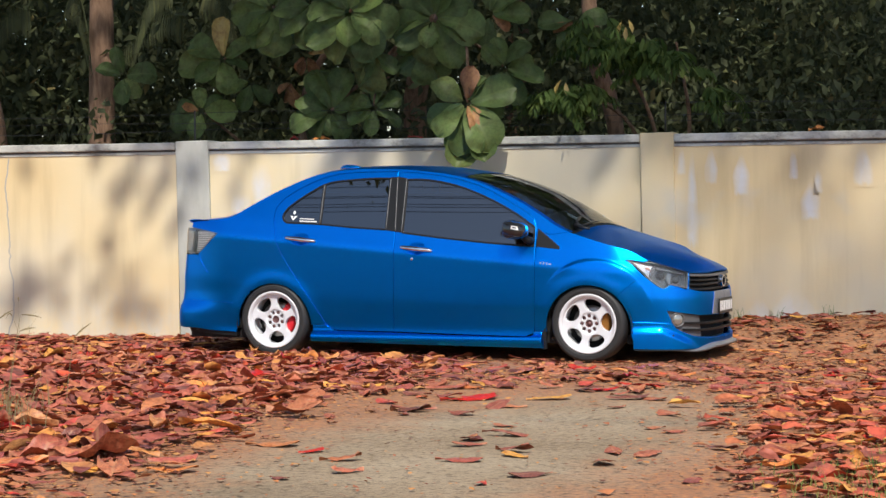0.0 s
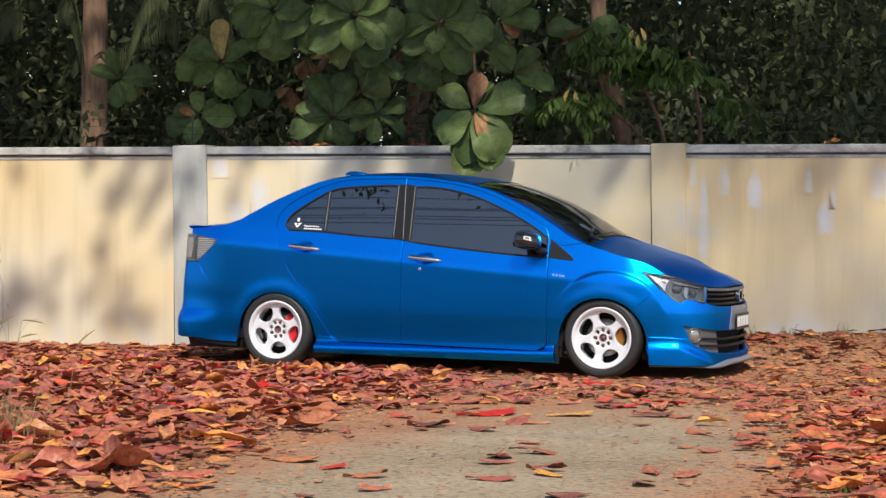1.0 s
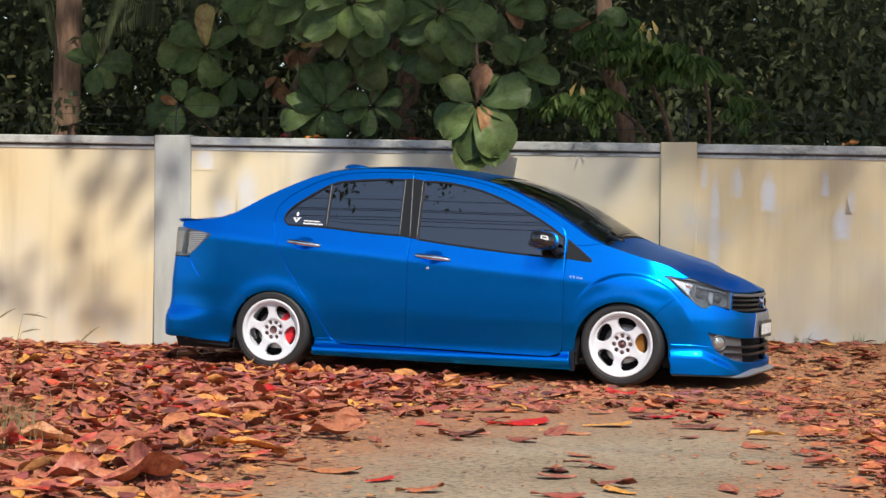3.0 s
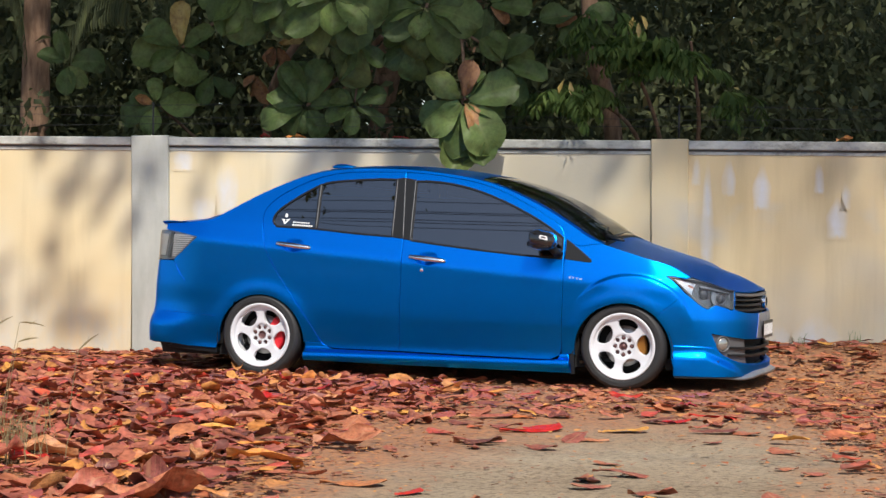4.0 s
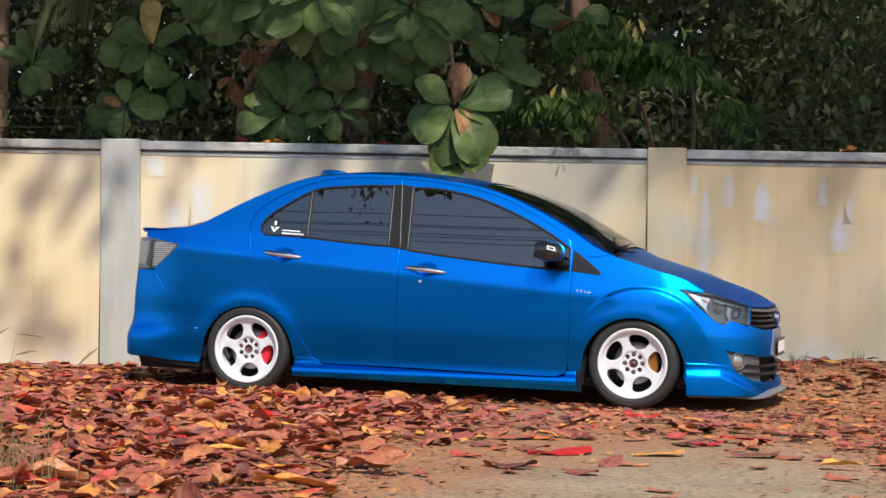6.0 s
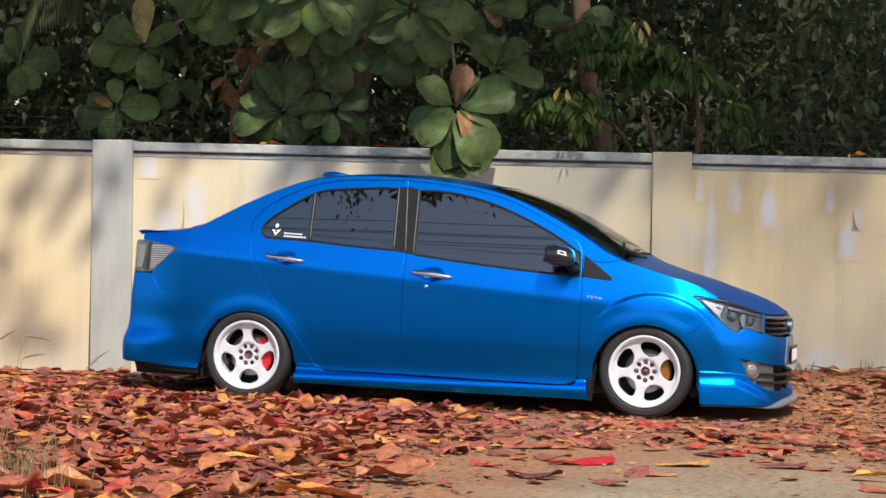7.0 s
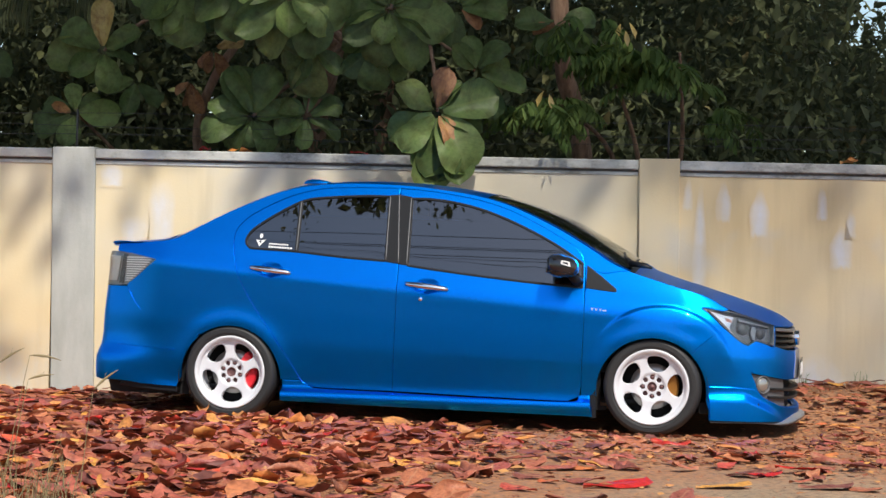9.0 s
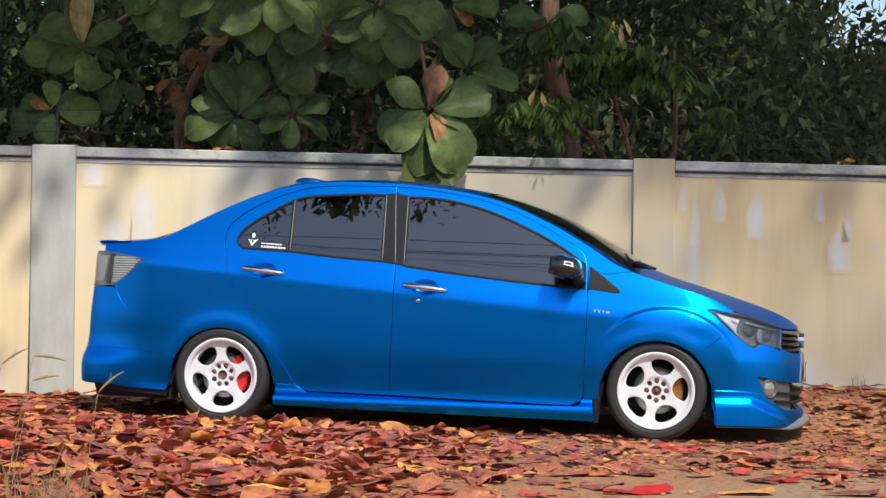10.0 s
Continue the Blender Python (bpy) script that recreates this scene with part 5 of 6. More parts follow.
fallen_leaf(3.05, -1.95, .2, .22, 0, SCARLET)
fallen_leaf(2.10, -2.15, .5, .26, 1)
fallen_leaf(2.45, -2.05, 2.8, .22, 4)
r = np.random.RandomState(31)
made = 0
while made < 42:
    x, y = r.uniform(1.8, 5.0), r.uniform(-7.5, -1.4)
    if float(bare(np.array([x]), np.array([y]))[0]) > .08 and r.rand() < (.35 + .65 * (y > -3.4)):
        fallen_leaf(x, y, r.uniform(0, 6.28), r.uniform(.11, .25), r.randint(6), SCARLET if r.rand() < .07 else None, r.normal(0, .04), r.normal(0, .06))
        made += 1
made = 0
while made < 70:
    x, y = r.uniform(-.5, 5.5), r.uniform(-6.0, -.8)
    b0 = float(bare(np.array([x]), np.array([y]))[0])
    if b0 < -.05:
        ob = fallen_leaf(x, y, r.uniform(0, 6.28), r.uniform(.16, .25), r.randint(6), SCARLET if r.rand() < .10 else None, r.normal(-.05, .10), r.normal(0, .14))
        ob.location.z += .028 * float(amount(np.array([x]), np.array([y]))[0]) + float(heap(np.array([x]), np.array([y]))[0]) * .6
        tagged(ob, "large fallen almond leaf on the leaf heap" if ob.data.materials[0] != SCARLET else "bright red fallen almond leaf on the leaf heap", "leaf", "leaves on the heap")
        made += 1


# big crumpled leaves on the heap
made = 0
while made < 120:
    x, y = r.uniform(-2.6, 2.0), r.uniform(-5.4, -.7)
    if float(amount(np.array([x]), np.array([y]))[0]) > .55:
        ob = fallen_leaf(x, y, r.uniform(0, 6.28), r.uniform(.17, .27), 6 + r.randint(6), SCARLET if r.rand() < .06 else None, r.normal(0, .10), r.normal(0, .16), .62)
        ob.location.z += .018
        tagged(ob, "crumpled red-brown fallen almond leaf on the heap" if ob.data.materials[0] != SCARLET else "bright red fallen almond leaf on the leaf heap", "leaf", "leaves on the heap")
        made += 1
made = 0
while made < 75:
    x, y = r.uniform(1.4, 4.8), r.uniform(-2.6, -.35)
    if float(bare(np.array([x]), np.array([y]))[0]) < .35:
        ob = fallen_leaf(x, y, r.uniform(0, 6.28), r.uniform(.15, .24), r.randint(12), SCARLET if r.rand() < .08 else None, r.normal(0, .05), r.normal(0, .08), .55)
        tagged(ob, "red-brown fallen almond leaf lying before the car" if ob.data.materials[0] != SCARLET else "scarlet fallen almond leaf lying before the car", "leaf", "leaves before the car")
        made += 1
for k in range(34):                      # drifted against the rear wheel
    x, y = r.uniform(-.55, .75), r.uniform(-.42, -.10)
    ob = fallen_leaf(x, y, r.uniform(0, 6.28), r.uniform(.15, .22), r.randint(12), None, r.normal(0, .10), r.normal(0, .15), .7)
    ob.location.z += .012 * r.rand()
    tagged(ob, "curled red-brown leaf drifted against the rear wheel", "leaf", "leaves by the rear wheel")
AMBERLEAF = material("orange_fallen_leaf", (.62, .20, .05), .55)
leaf_paint(AMBERLEAF, object_random(AMBERLEAF), [(0, (.62, .17, .05)), (1, (.66, .30, .06))], 1.0, (.7, .6, .5))
veins(AMBERLEAF, (.60, .34, .15), .5)
for x, y, yaw, size, k, mat, high in ((1.80, -5.92, .3, .42, 6, None, .85), (2.05, -5.85, 2.2, .36, 8, None, .9), (2.20, -6.0, 5.2, .34, 7, None, .8), (1.68, -6.05, 1.2, .32, 9, None, .7), (1.95, -6.15, 3.6, .26, 10, AMBERLEAF, .5),
                                      (2.38, -6.05, .2, .24, 3, AMBERLEAF, .4), (1.60, -5.6, 4.4, .30, 11, None, .7), (1.80, -4.71, .2, .34, 2, AMBERLEAF, .6), (1.86, -3.85, .05, .36, 9, None, .6), (1.57, -4.08, .3, .26, 1, AMBERLEAF, .6),
                                      (-.69, -.95, .1, .28, 5, SCARLET, .8), (.52, -.75, .4, .20, 7, SCARLET, .9), (1.2, -1.1, .3, .24, 0, AMBERLEAF, .7), (.35, -.55, .2, .26, 8, AMBERLEAF, .8), (3.22, -1.77, .2, .26, 4, SCARLET, .6),
                                      (5.13, -5.57, .6, .26, 7, SCARLET, .6), (4.9, -5.2, .2, .22, 6, AMBERLEAF, .6), (5.3, -5.1, 1.9, .22, 8, AMBERLEAF, .6), (5.0, -4.7, 2.9, .22, 10, None, .5), (4.55, -4.2, .4, .22, 9, None, .5)):
    ob = fallen_leaf(x, y, yaw, size, k, mat, 0, 0, high)
    ob.location.z += .006
    tagged(ob, "big crumpled brown almond leaf on the ground" if mat is None else "bright red fallen almond leaf, slightly curled" if mat == SCARLET else "orange fallen almond leaf, slightly curled", "leaf", "leaves on the heap")


for x, yaw, size, k, mat in ((-.80, .3, .17, 7, AMBERLEAF), (-.92, 2.4, .14, 8, SCARLET), (.06, .1, .13, 3, SCARLET), (3.42, .5, .14, 9, AMBERLEAF)):
    ob = fallen_leaf(x, float(wall_y(x)) + .08, yaw, size, k, mat, 0, 0, .7)
    ob.location.z += WALL_TOP - float(ground_z(x, 2.5)) + .002
    tagged(ob, "orange almond leaf caught on the wall's coping" if mat == AMBERLEAF else "red almond leaf caught on the wall's coping", "leaf", "leaves on the coping")


# ---- trees and shrubs behind the wall ----
soil = part("forest_floor", mesh_of([(-60, 2.9, 0.6), (60, 10, 0.6), (60, 70, .9), (-60, 70, .9), ], [(0, 1, 2, 3)]), SOIL)
tagged(soil, "dark soil under the trees behind the wall", "ground", kind="structure")

BIG = [leaf_grid(12, 9, 1.0, w, c, cu, fo, wv, seed=40 + k, twist=tw, stalk=.05, crumple=.07, ragged_edge=.02, base=.62) for k, (w, c, cu, fo, wv, tw) in enumerate((
    (.66, -.45, .55, .14, .04, .1), (.72, -.7, -.55, .16, .05, .2), (.62, -.25, .75, .18, .045, -.2), (.70, -1.0, .4, .14, .04, .15), (.66, .2, .5, .20, .05, -.1), (.68, -.9, -.3, .2, .05, .25)))]
BIG_MESH = []
for v, f in BIG:
    BIG_MESH.append({m.name: mesh_of(v, f) for m in (LEAF, PALELEAF, BROWNLEAF, YELLOWLEAF)})
    for m in (LEAF, PALELEAF, BROWNLEAF, YELLOWLEAF):
        BIG_MESH[-1][m.name].materials.append(m)

almond = empty("almond_tree", "tropical almond tree with large glossy leaves drooping over the wall", "tree")


SIDEWAYS, UP, FACING = Vector((.949, .316, 0)), Vector((0, 0, 1)), Vector((.316, -.949, 0))      # the yard as the crown's outer leaves face it


def whorl(at, leaves, seed, lift=.45):
    """Leaves round a twig tip. Each: the angle it points at, length, how far it leans to the yard, and its material."""
    r = np.random.RandomState(seed)
    for angle, size, lean, mat in leaves:
        a = radians(angle + r.uniform(-9, 9))
        out = SIDEWAYS * math.cos(a) + UP * math.sin(a)
        d = (out + FACING * (lean + r.uniform(-.08, .08))).normalized()
        face = FACING + UP * (lift + r.uniform(-.25, .25)) + SIDEWAYS * r.uniform(-.35, .35)
        zt = (face - d * face.dot(d)).normalized()
        m = Matrix((d, zt.cross(d), zt)).transposed().to_4x4()
        ob = new("leaf", BIG_MESH[r.randint(len(BIG))][mat.name])
        ob.parent = almond
        w = size * (r.uniform(.95, 1.12) if mat in (LEAF, PALELEAF) else .78)
        ob.matrix_world = Matrix.Translation(Vector(at) + out * .02) @ m @ Matrix.Rotation(r.normal(0, .22), 4, "X") @ Matrix.Diagonal((size, w, size, 1))


def twig(*pts, r0=.02, r1=.008):
    c = curve(pts, 24)
    part("branch", tube(c, np.linspace(r0, r1, 24), 8), BARK, almond)


WHORLS = [
    ((.76, 2.1, 1.95), [(145, .31, .3, LEAF), (216, .36, .5, PALELEAF), (200, .34, .0, LEAF), (26, .40, .2, LEAF), (60, .24, .0, LEAF), (300, .44, .5, PALELEAF), (255, .42, .1, LEAF), (278, .44, .3, LEAF), (75, .29, .5, BROWNLEAF), (305, .29, .6, BROWNLEAF), (330, .30, .1, LEAF)]),
    ((.95, 2.5, 2.255), [(100, .24, .1, LEAF), (48, .29, .1, LEAF), (340, .33, .3, LEAF), (300, .32, .2, LEAF), (145, .24, .2, LEAF), (15, .26, .0, LEAF), (250, .26, .1, LEAF)]),
    ((.337, 2.45, 2.69), [(355, .43, .4, PALELEAF), (28, .34, .2, LEAF), (262, .25, .5, PALELEAF), (185, .32, .3, LEAF), (250, .40, .1, LEAF), (300, .44, .1, LEAF), (215, .36, .2, LEAF), (320, .34, .3, LEAF), (60, .34, .1, LEAF), (95, .34, .2, LEAF), (135, .34, .2, LEAF)]),
    ((.24, 2.55, 2.46), [(262, .32, .1, LEAF), (220, .30, .0, LEAF), (300, .28, .0, LEAF), (180, .24, .1, LEAF)]),
    ((-.3, 2.12, 2.74), [(175, .34, .3, LEAF), (262, .33, .5, PALELEAF), (350, .42, .3, LEAF), (300, .44, .2, LEAF), (245, .42, .1, LEAF), (208, .42, .1, LEAF), (30, .34, .2, LEAF), (70, .34, .1, LEAF), (120, .34, .2, LEAF), (325, .36, .4, PALELEAF), (275, .40, .0, LEAF)]),
    ((-.2, 2.42, 2.42), [(240, .30, .1, LEAF), (275, .34, .1, LEAF), (200, .24, .0, LEAF), (310, .24, .1, LEAF)]),
    ((-1.18, 2.45, 2.84), [(283, .42, .5, PALELEAF), (225, .34, .3, LEAF), (350, .34, .2, LEAF), (315, .36, .2, LEAF), (255, .38, .2, LEAF), (195, .34, .1, LEAF), (40, .34, .2, LEAF), (90, .34, .2, LEAF), (140, .34, .2, LEAF)]),
    ((-.72, 2.3, 2.84), [(265, .38, .3, LEAF), (300, .36, .2, LEAF), (220, .36, .3, LEAF), (180, .32, .2, LEAF), (0, .34, .2, LEAF), (60, .30, .2, LEAF), (330, .36, .3, LEAF)]),
    ((-2.0, 3.08, 2.455), [(95, .36, .2, YELLOWLEAF), (150, .33, .3, LEAF), (182, .39, .2, LEAF), (222, .30, .5, LEAF), (295, .32, .5, PALELEAF), (28, .30, .3, LEAF), (335, .22, .2, LEAF), (255, .24, .2, LEAF)]),
    ((-2.16, 2.95, 1.985), [(260, .26, .6, PALELEAF), (355, .32, .3, PALELEAF), (100, .20, .3, PALELEAF), (200, .32, .1, LEAF), (160, .22, .1, LEAF), (30, .22, .0, LEAF), (172, .17, .5, BROWNLEAF)]),
    ((-.65, 2.49, 1.93), [(95, .37, .1, LEAF), (72, .36, .2, LEAF), (118, .36, .1, LEAF), (150, .30, .0, LEAF), (195, .37, .3, LEAF), (12, .34, .3, LEAF), (270, .20, .5, LEAF), (312, .26, .3, LEAF), (235, .26, .3, LEAF)]),
    ((-.27, 2.55, 1.95), [(32, .24, .2, LEAF), (80, .20, .1, LEAF), (322, .26, .3, LEAF), (265, .22, .3, LEAF), (215, .24, .3, LEAF), (150, .20, .1, LEAF)]),
    ((-3.06, 3.1, 2.34), [(110, .26, .2, LEAF), (265, .26, .4, LEAF), (12, .30, .2, LEAF), (160, .24, .2, LEAF), (310, .24, .3, LEAF)]),
    ((-1.75, 3.15, 2.25), [(250, .26, .2, LEAF), (300, .24, .2, LEAF), (200, .22, .2, LEAF)]),
    ((-1.1, 2.95, 2.46), [(262, .17, .3, BROWNLEAF), (300, .20, .2, BROWNLEAF), (230, .15, .2, BROWNLEAF), (20, .22, .2, YELLOWLEAF)]),
    ((-1.28, 3.0, 2.24), [(255, .18, .2, BROWNLEAF), (280, .24, .1, BROWNLEAF), (225, .14, .2, BROWNLEAF)]),
    ((1.45, 2.9, 2.66), [(190, .30, .2, LEAF), (250, .26, .2, LEAF), (215, .20, .2, BROWNLEAF), (300, .28, .2, LEAF), (20, .26, .2, LEAF)]),
    ((.78, 2.62, 2.72), [(352, .32, .2, LEAF), (30, .30, .2, LEAF), (320, .20, .3, BROWNLEAF), (270, .28, .2, LEAF), (90, .30, .1, LEAF)]),
]
WHORLS.append(((.80, 2.08, 1.83), [(262, .40, .0, LEAF), (282, .36, .1, LEAF)]))
for k, (at, leaves) in enumerate(WHORLS):
    whorl(at, leaves, 60 + k)
twig((-1.0, 5.4, .6), (-.9, 5.0, 2.0), (-.5, 4.4, 3.1), (-.3, 3.6, 4.4), (.6, 1.5, 7.5), (2.0, -1.0, 10.4), r0=.13, r1=.05)
twig((-.33, 4.0, 3.0), (.1, 3.3, 3.2), (.35, 2.7, 3.0), (.34, 2.45, 2.69), r0=.04, r1=.012)
twig((.3, 2.8, 3.0), (.55, 2.6, 2.6), (.70, 2.30, 2.2), (.76, 2.12, 1.96), r0=.02, r1=.009)
twig((.62, 2.5, 2.50), (.75, 2.55, 2.42), (.93, 2.52, 2.27), r0=.012, r1=.008)
twig((-.33, 4.0, 2.9), (-.3, 3.2, 3.2), (-.30, 2.5, 3.05), (-.30, 2.14, 2.75), r0=.04, r1=.012)
twig((-.02, 2.50, 2.42), (-.14, 2.52, 2.30), (-.24, 2.54, 2.12), (-.27, 2.55, 1.97), r0=.013, r1=.008)
twig((-.12, 2.75, 2.50), (-.34, 2.75, 2.28), (-.52, 2.62, 2.10), (-.65, 2.50, 1.94), r0=.024, r1=.012)
twig((-.15, 2.62, 2.22), (-.30, 2.60, 2.15), (-.40, 2.58, 2.06), r0=.009, r1=.006)
twig((-.33, 4.0, 2.6), (-.7, 3.6, 2.9), (-1.1, 2.9, 3.0), (-1.18, 2.47, 2.85), r0=.035, r1=.012)
twig((-1.1, 3.6, 2.9), (-1.5, 3.4, 2.85), (-1.85, 3.2, 2.62), (-2.0, 3.1, 2.46), r0=.025, r1=.01)
twig((-1.3, 3.4, 1.5), (-1.32, 3.3, 1.9), (-1.15, 3.2, 2.3), (-.9, 3.3, 2.7), r0=.04, r1=.03)
twig((-1.8, 3.5, 1.5), (-2.0, 3.3, 1.75), (-2.15, 3.0, 1.97), r0=.02, r1=.01)

# shrub with drooping feathered leaves
LEAFLET = [leaf_grid(4, 3, 1.0, w, c, .2, .2, .02, seed=80 + k) for k, (w, c) in enumerate(((.26, -.5), (.30, -.9), (.24, -.2)))]
OVAL = [leaf_grid(3, 3, 1.0, w, c, .2, .2, .03, seed=90 + k, base=.5) for k, (w, c) in enumerate(((.5, -.4), (.6, .3), (.42, -.8)))]


def sprays(centers, per, length, leaflet, seed, droop=.7):
    """Feathered sprays: pairs of leaflets along drooping stalks."""
    r = np.random.RandomState(seed)
    rows = []
    for cx, cy, cz, spread in centers:
        for _ in range(per):
            x, y, z = np.array([cx, cy, cz]) + r.normal(0, spread, 3) * (1, .8, .55)
            yaw, L = r.uniform(0, 6.283), length * r.uniform(.7, 1.3)
            rise = r.uniform(-.2, .4)
            for k in range(9):
                t = (k + 1) / 9
                px, py = x + L * t * math.cos(yaw), y + L * t * math.sin(yaw)
                pz = z + L * (rise * t - droop * t * t)
                for side in (-1, 1):
                    rows.append((px, py, pz, yaw + side * r.uniform(.8, 1.2), .5 + .5 * t + r.normal(0, .2), r.normal(0, .4), leaflet * (1.15 - .5 * t) * r.uniform(.8, 1.2)))
    return np.array(rows)


FEATHER = material("feathered_leaf", rough=.6, Specular_IOR_Level=.2)
leaf_paint(FEATHER, island(FEATHER), [(0, (.060, .100, .026)), (.6, (.095, .150, .036)), (1, (.14, .20, .05))], .5, (.7, .7, .7), 8)
translucent(FEATHER, .4)
feather = empty("feathery_shrub", "dark green shrub with drooping feathered leaves above the wall", "shrub")
part("foliage", scatter(LEAFLET, sprays([(1.90, 2.85, 2.49, .09), (2.12, 2.9, 2.44, .09), (2.0, 2.9, 2.33, .08), (2.3, 3.0, 2.36, .08), (1.76, 2.9, 2.38, .07), (1.35, 2.75, 2.06, .07), (1.52, 2.8, 2.05, .07), (1.2, 2.75, 2.03, .06), (1.4, 2.75, 2.0, .05),
                                            (1.58, 3.0, 2.50, .09), (1.48, 3.0, 2.63, .09), (2.62, 3.05, 2.0, .07)], 8, .25, .15, 2, .5), 9), FEATHER, feather)
for a, b in (((2.0, 3.6, .6), (1.75, 3.0, 2.5)), ((2.05, 3.6, .6), (2.3, 3.0, 2.45)), ((1.95, 3.6, .6), (1.45, 2.85, 2.1))):
    part("stem", tube(curve([a, ((a[0] + b[0]) / 2 + .1, 3.5, 1.7), b], 16), np.linspace(.03, .01, 16), 7), BARK, feather)
for x, y, z, yaw in ((1.91, 2.72, 2.62, 4.6), (1.97, 2.72, 2.63, 5.4), (1.93, 2.74, 2.60, 4.0), (1.95, 2.7, 2.57, 5.0), (1.39, 2.68, 2.15, 4.4), (1.43, 2.68, 2.13, 5.1)):
    part("yellow_leaf", mesh_of(LEAFLET[0][0] * (.15, .17, .15), LEAFLET[0][1]), YELLOWLEAF, feather, "yellowed leaf").matrix_world = pose(x, y, z, 0, 40, math.degrees(yaw))


def clumps(count, box, seed, size, leaves=34, spread=.28, keep=None):
    """Leaf clumps filling a box (x0, x1, y0, y1, z0, z1)."""
    r = np.random.RandomState(seed)
    rows = []
    x0, x1, y0, y1, z0, z1 = box
    for _ in range(count):
        c = np.array([r.uniform(x0, x1), r.uniform(y0, y1), r.uniform(z0, z1)])
        if keep is not None and not keep(*c, r.rand()):
            continue
        n = r.randint(leaves // 2, leaves)
        p = c + r.normal(0, spread, (n, 3)) * (1, 1, .7)
        rows.append(np.column_stack([p, r.uniform(0, 6.283, n), r.normal(.5, .5, n), r.normal(0, .5, n), size * r.uniform(.6, 1.3, n)]))
    return np.vstack(rows)


def forest_tree(name, label, trunk, r0, crown_rows, seed, shapes=OVAL):
    t = empty(name, label, "tree", "trees behind the wall")
    part("trunk", tube(curve(trunk, 20), np.linspace(r0, r0 * .6, 20), 12), BARK, t)
    part("crown", scatter(shapes, crown_rows, seed), DARKLEAF, t)
    return t


forest_tree("forest_tree", "brown-barked tree with a dark dense crown behind the wall", [(-4.05, 4.35, .5), (-4.02, 4.3, 1.8), (-3.98, 4.25, 2.6), (-3.98, 4.3, 5.5)], .15,
            clumps(220, (-6.5, -2.0, 4.6, 6.5, 1.2, 4.4), 1, .14, 50), 1)
forest_tree("forest_tree", "pale leaning tree trunk with dark crown behind the wall", [(-4.75, 3.7, .5), (-4.95, 3.8, 1.9), (-5.2, 3.9, 2.9), (-5.5, 4.2, 5.0)], .12,
            clumps(200, (-10, -5.0, 4.5, 7.5, 1.0, 4.6), 2, .15, 50), 2)
forest_tree("forest_tree", "dark trunk half hidden by shrubs behind the wall", [(1.62, 4.0, .5), (1.5, 3.8, 1.9), (1.36, 3.6, 2.7), (1.25, 3.7, 5.5)], .085,
            clumps(300, (-2.2, 3.2, 4.4, 6.6, 1.0, 4.4), 3, .13, 50), 3)
forest_tree("forest_tree", "tall tree with dark crown and small gaps of sky", [(5.2, 7.0, .5), (5.3, 7.1, 2.4), (5.2, 7.2, 6.0)], .14,
            clumps(620, (2.2, 10.5, 5.0, 8.5, .9, 4.6), 4, .095, 60, keep=lambda x, y, z, q: q > .97 * float(smoothstep(2.80, 3.15, z - .12 * (y - 6))) * float(smoothstep(2.9, 3.3, x)) and q > .2 * float(smoothstep(2.7, 3.2, z)) * float(smoothstep(2.0, 3.0, x))), 4)
forest_tree("forest_tree", "dense dark forest edge tree", [(-1.0, 8.5, .5), (-1.1, 8.6, 3.0), (-1.0, 8.7, 7.0)], .16,
            clumps(760, (-14, 4.5, 7.5, 11.0, .9, 4.6), 5, .15, 50, keep=lambda x, y, z, q: q > .85 * float(smoothstep(2.8, 3.2, z - .1 * (y - 7))) * float(smoothstep(2.7, 3.2, x))), 5)
forest_tree("forest_tree", "dense dark forest edge tree", [(6.5, 11.5, .5), (6.4, 11.6, 3.0), (6.5, 11.7, 7.0)], .16,
            clumps(1000, (2.5, 14, 9.5, 12.5, .9, 5.0), 7, .14, 60, keep=lambda x, y, z, q: q > .93 * float(smoothstep(3.2, 3.55, z)) * float(smoothstep(2.9, 3.3, x))), 7)
forest_tree("forest_tree", "dense dark forest edge tree", [(-6, 15.5, .5), (-6.1, 15.6, 3.0), (-6, 15.7, 7.0)], .18,
            clumps(900, (-22, 3.0, 13.5, 17, .9, 6.5), 8, .42, 40, .45), 8)
forest_tree("forest_tree", "low dark distant forest edge", [(9, 18.5, .5), (9, 18.6, 1.6), (9, 18.7, 3.0)], .12,
            clumps(520, (-4, 26, 17, 20, .6, 3.9), 10, .42, 40, .45), 10)
undergrowth = part("undergrowth", scatter(OVAL, clumps(260, (-9, 10.5, 3.4, 4.6, 1.0, 2.05), 6, .11, 30, .2), 6), DARKLEAF)
tagged(undergrowth, "dark green undergrowth growing along the wall's far side", "shrubs", kind="stuff")

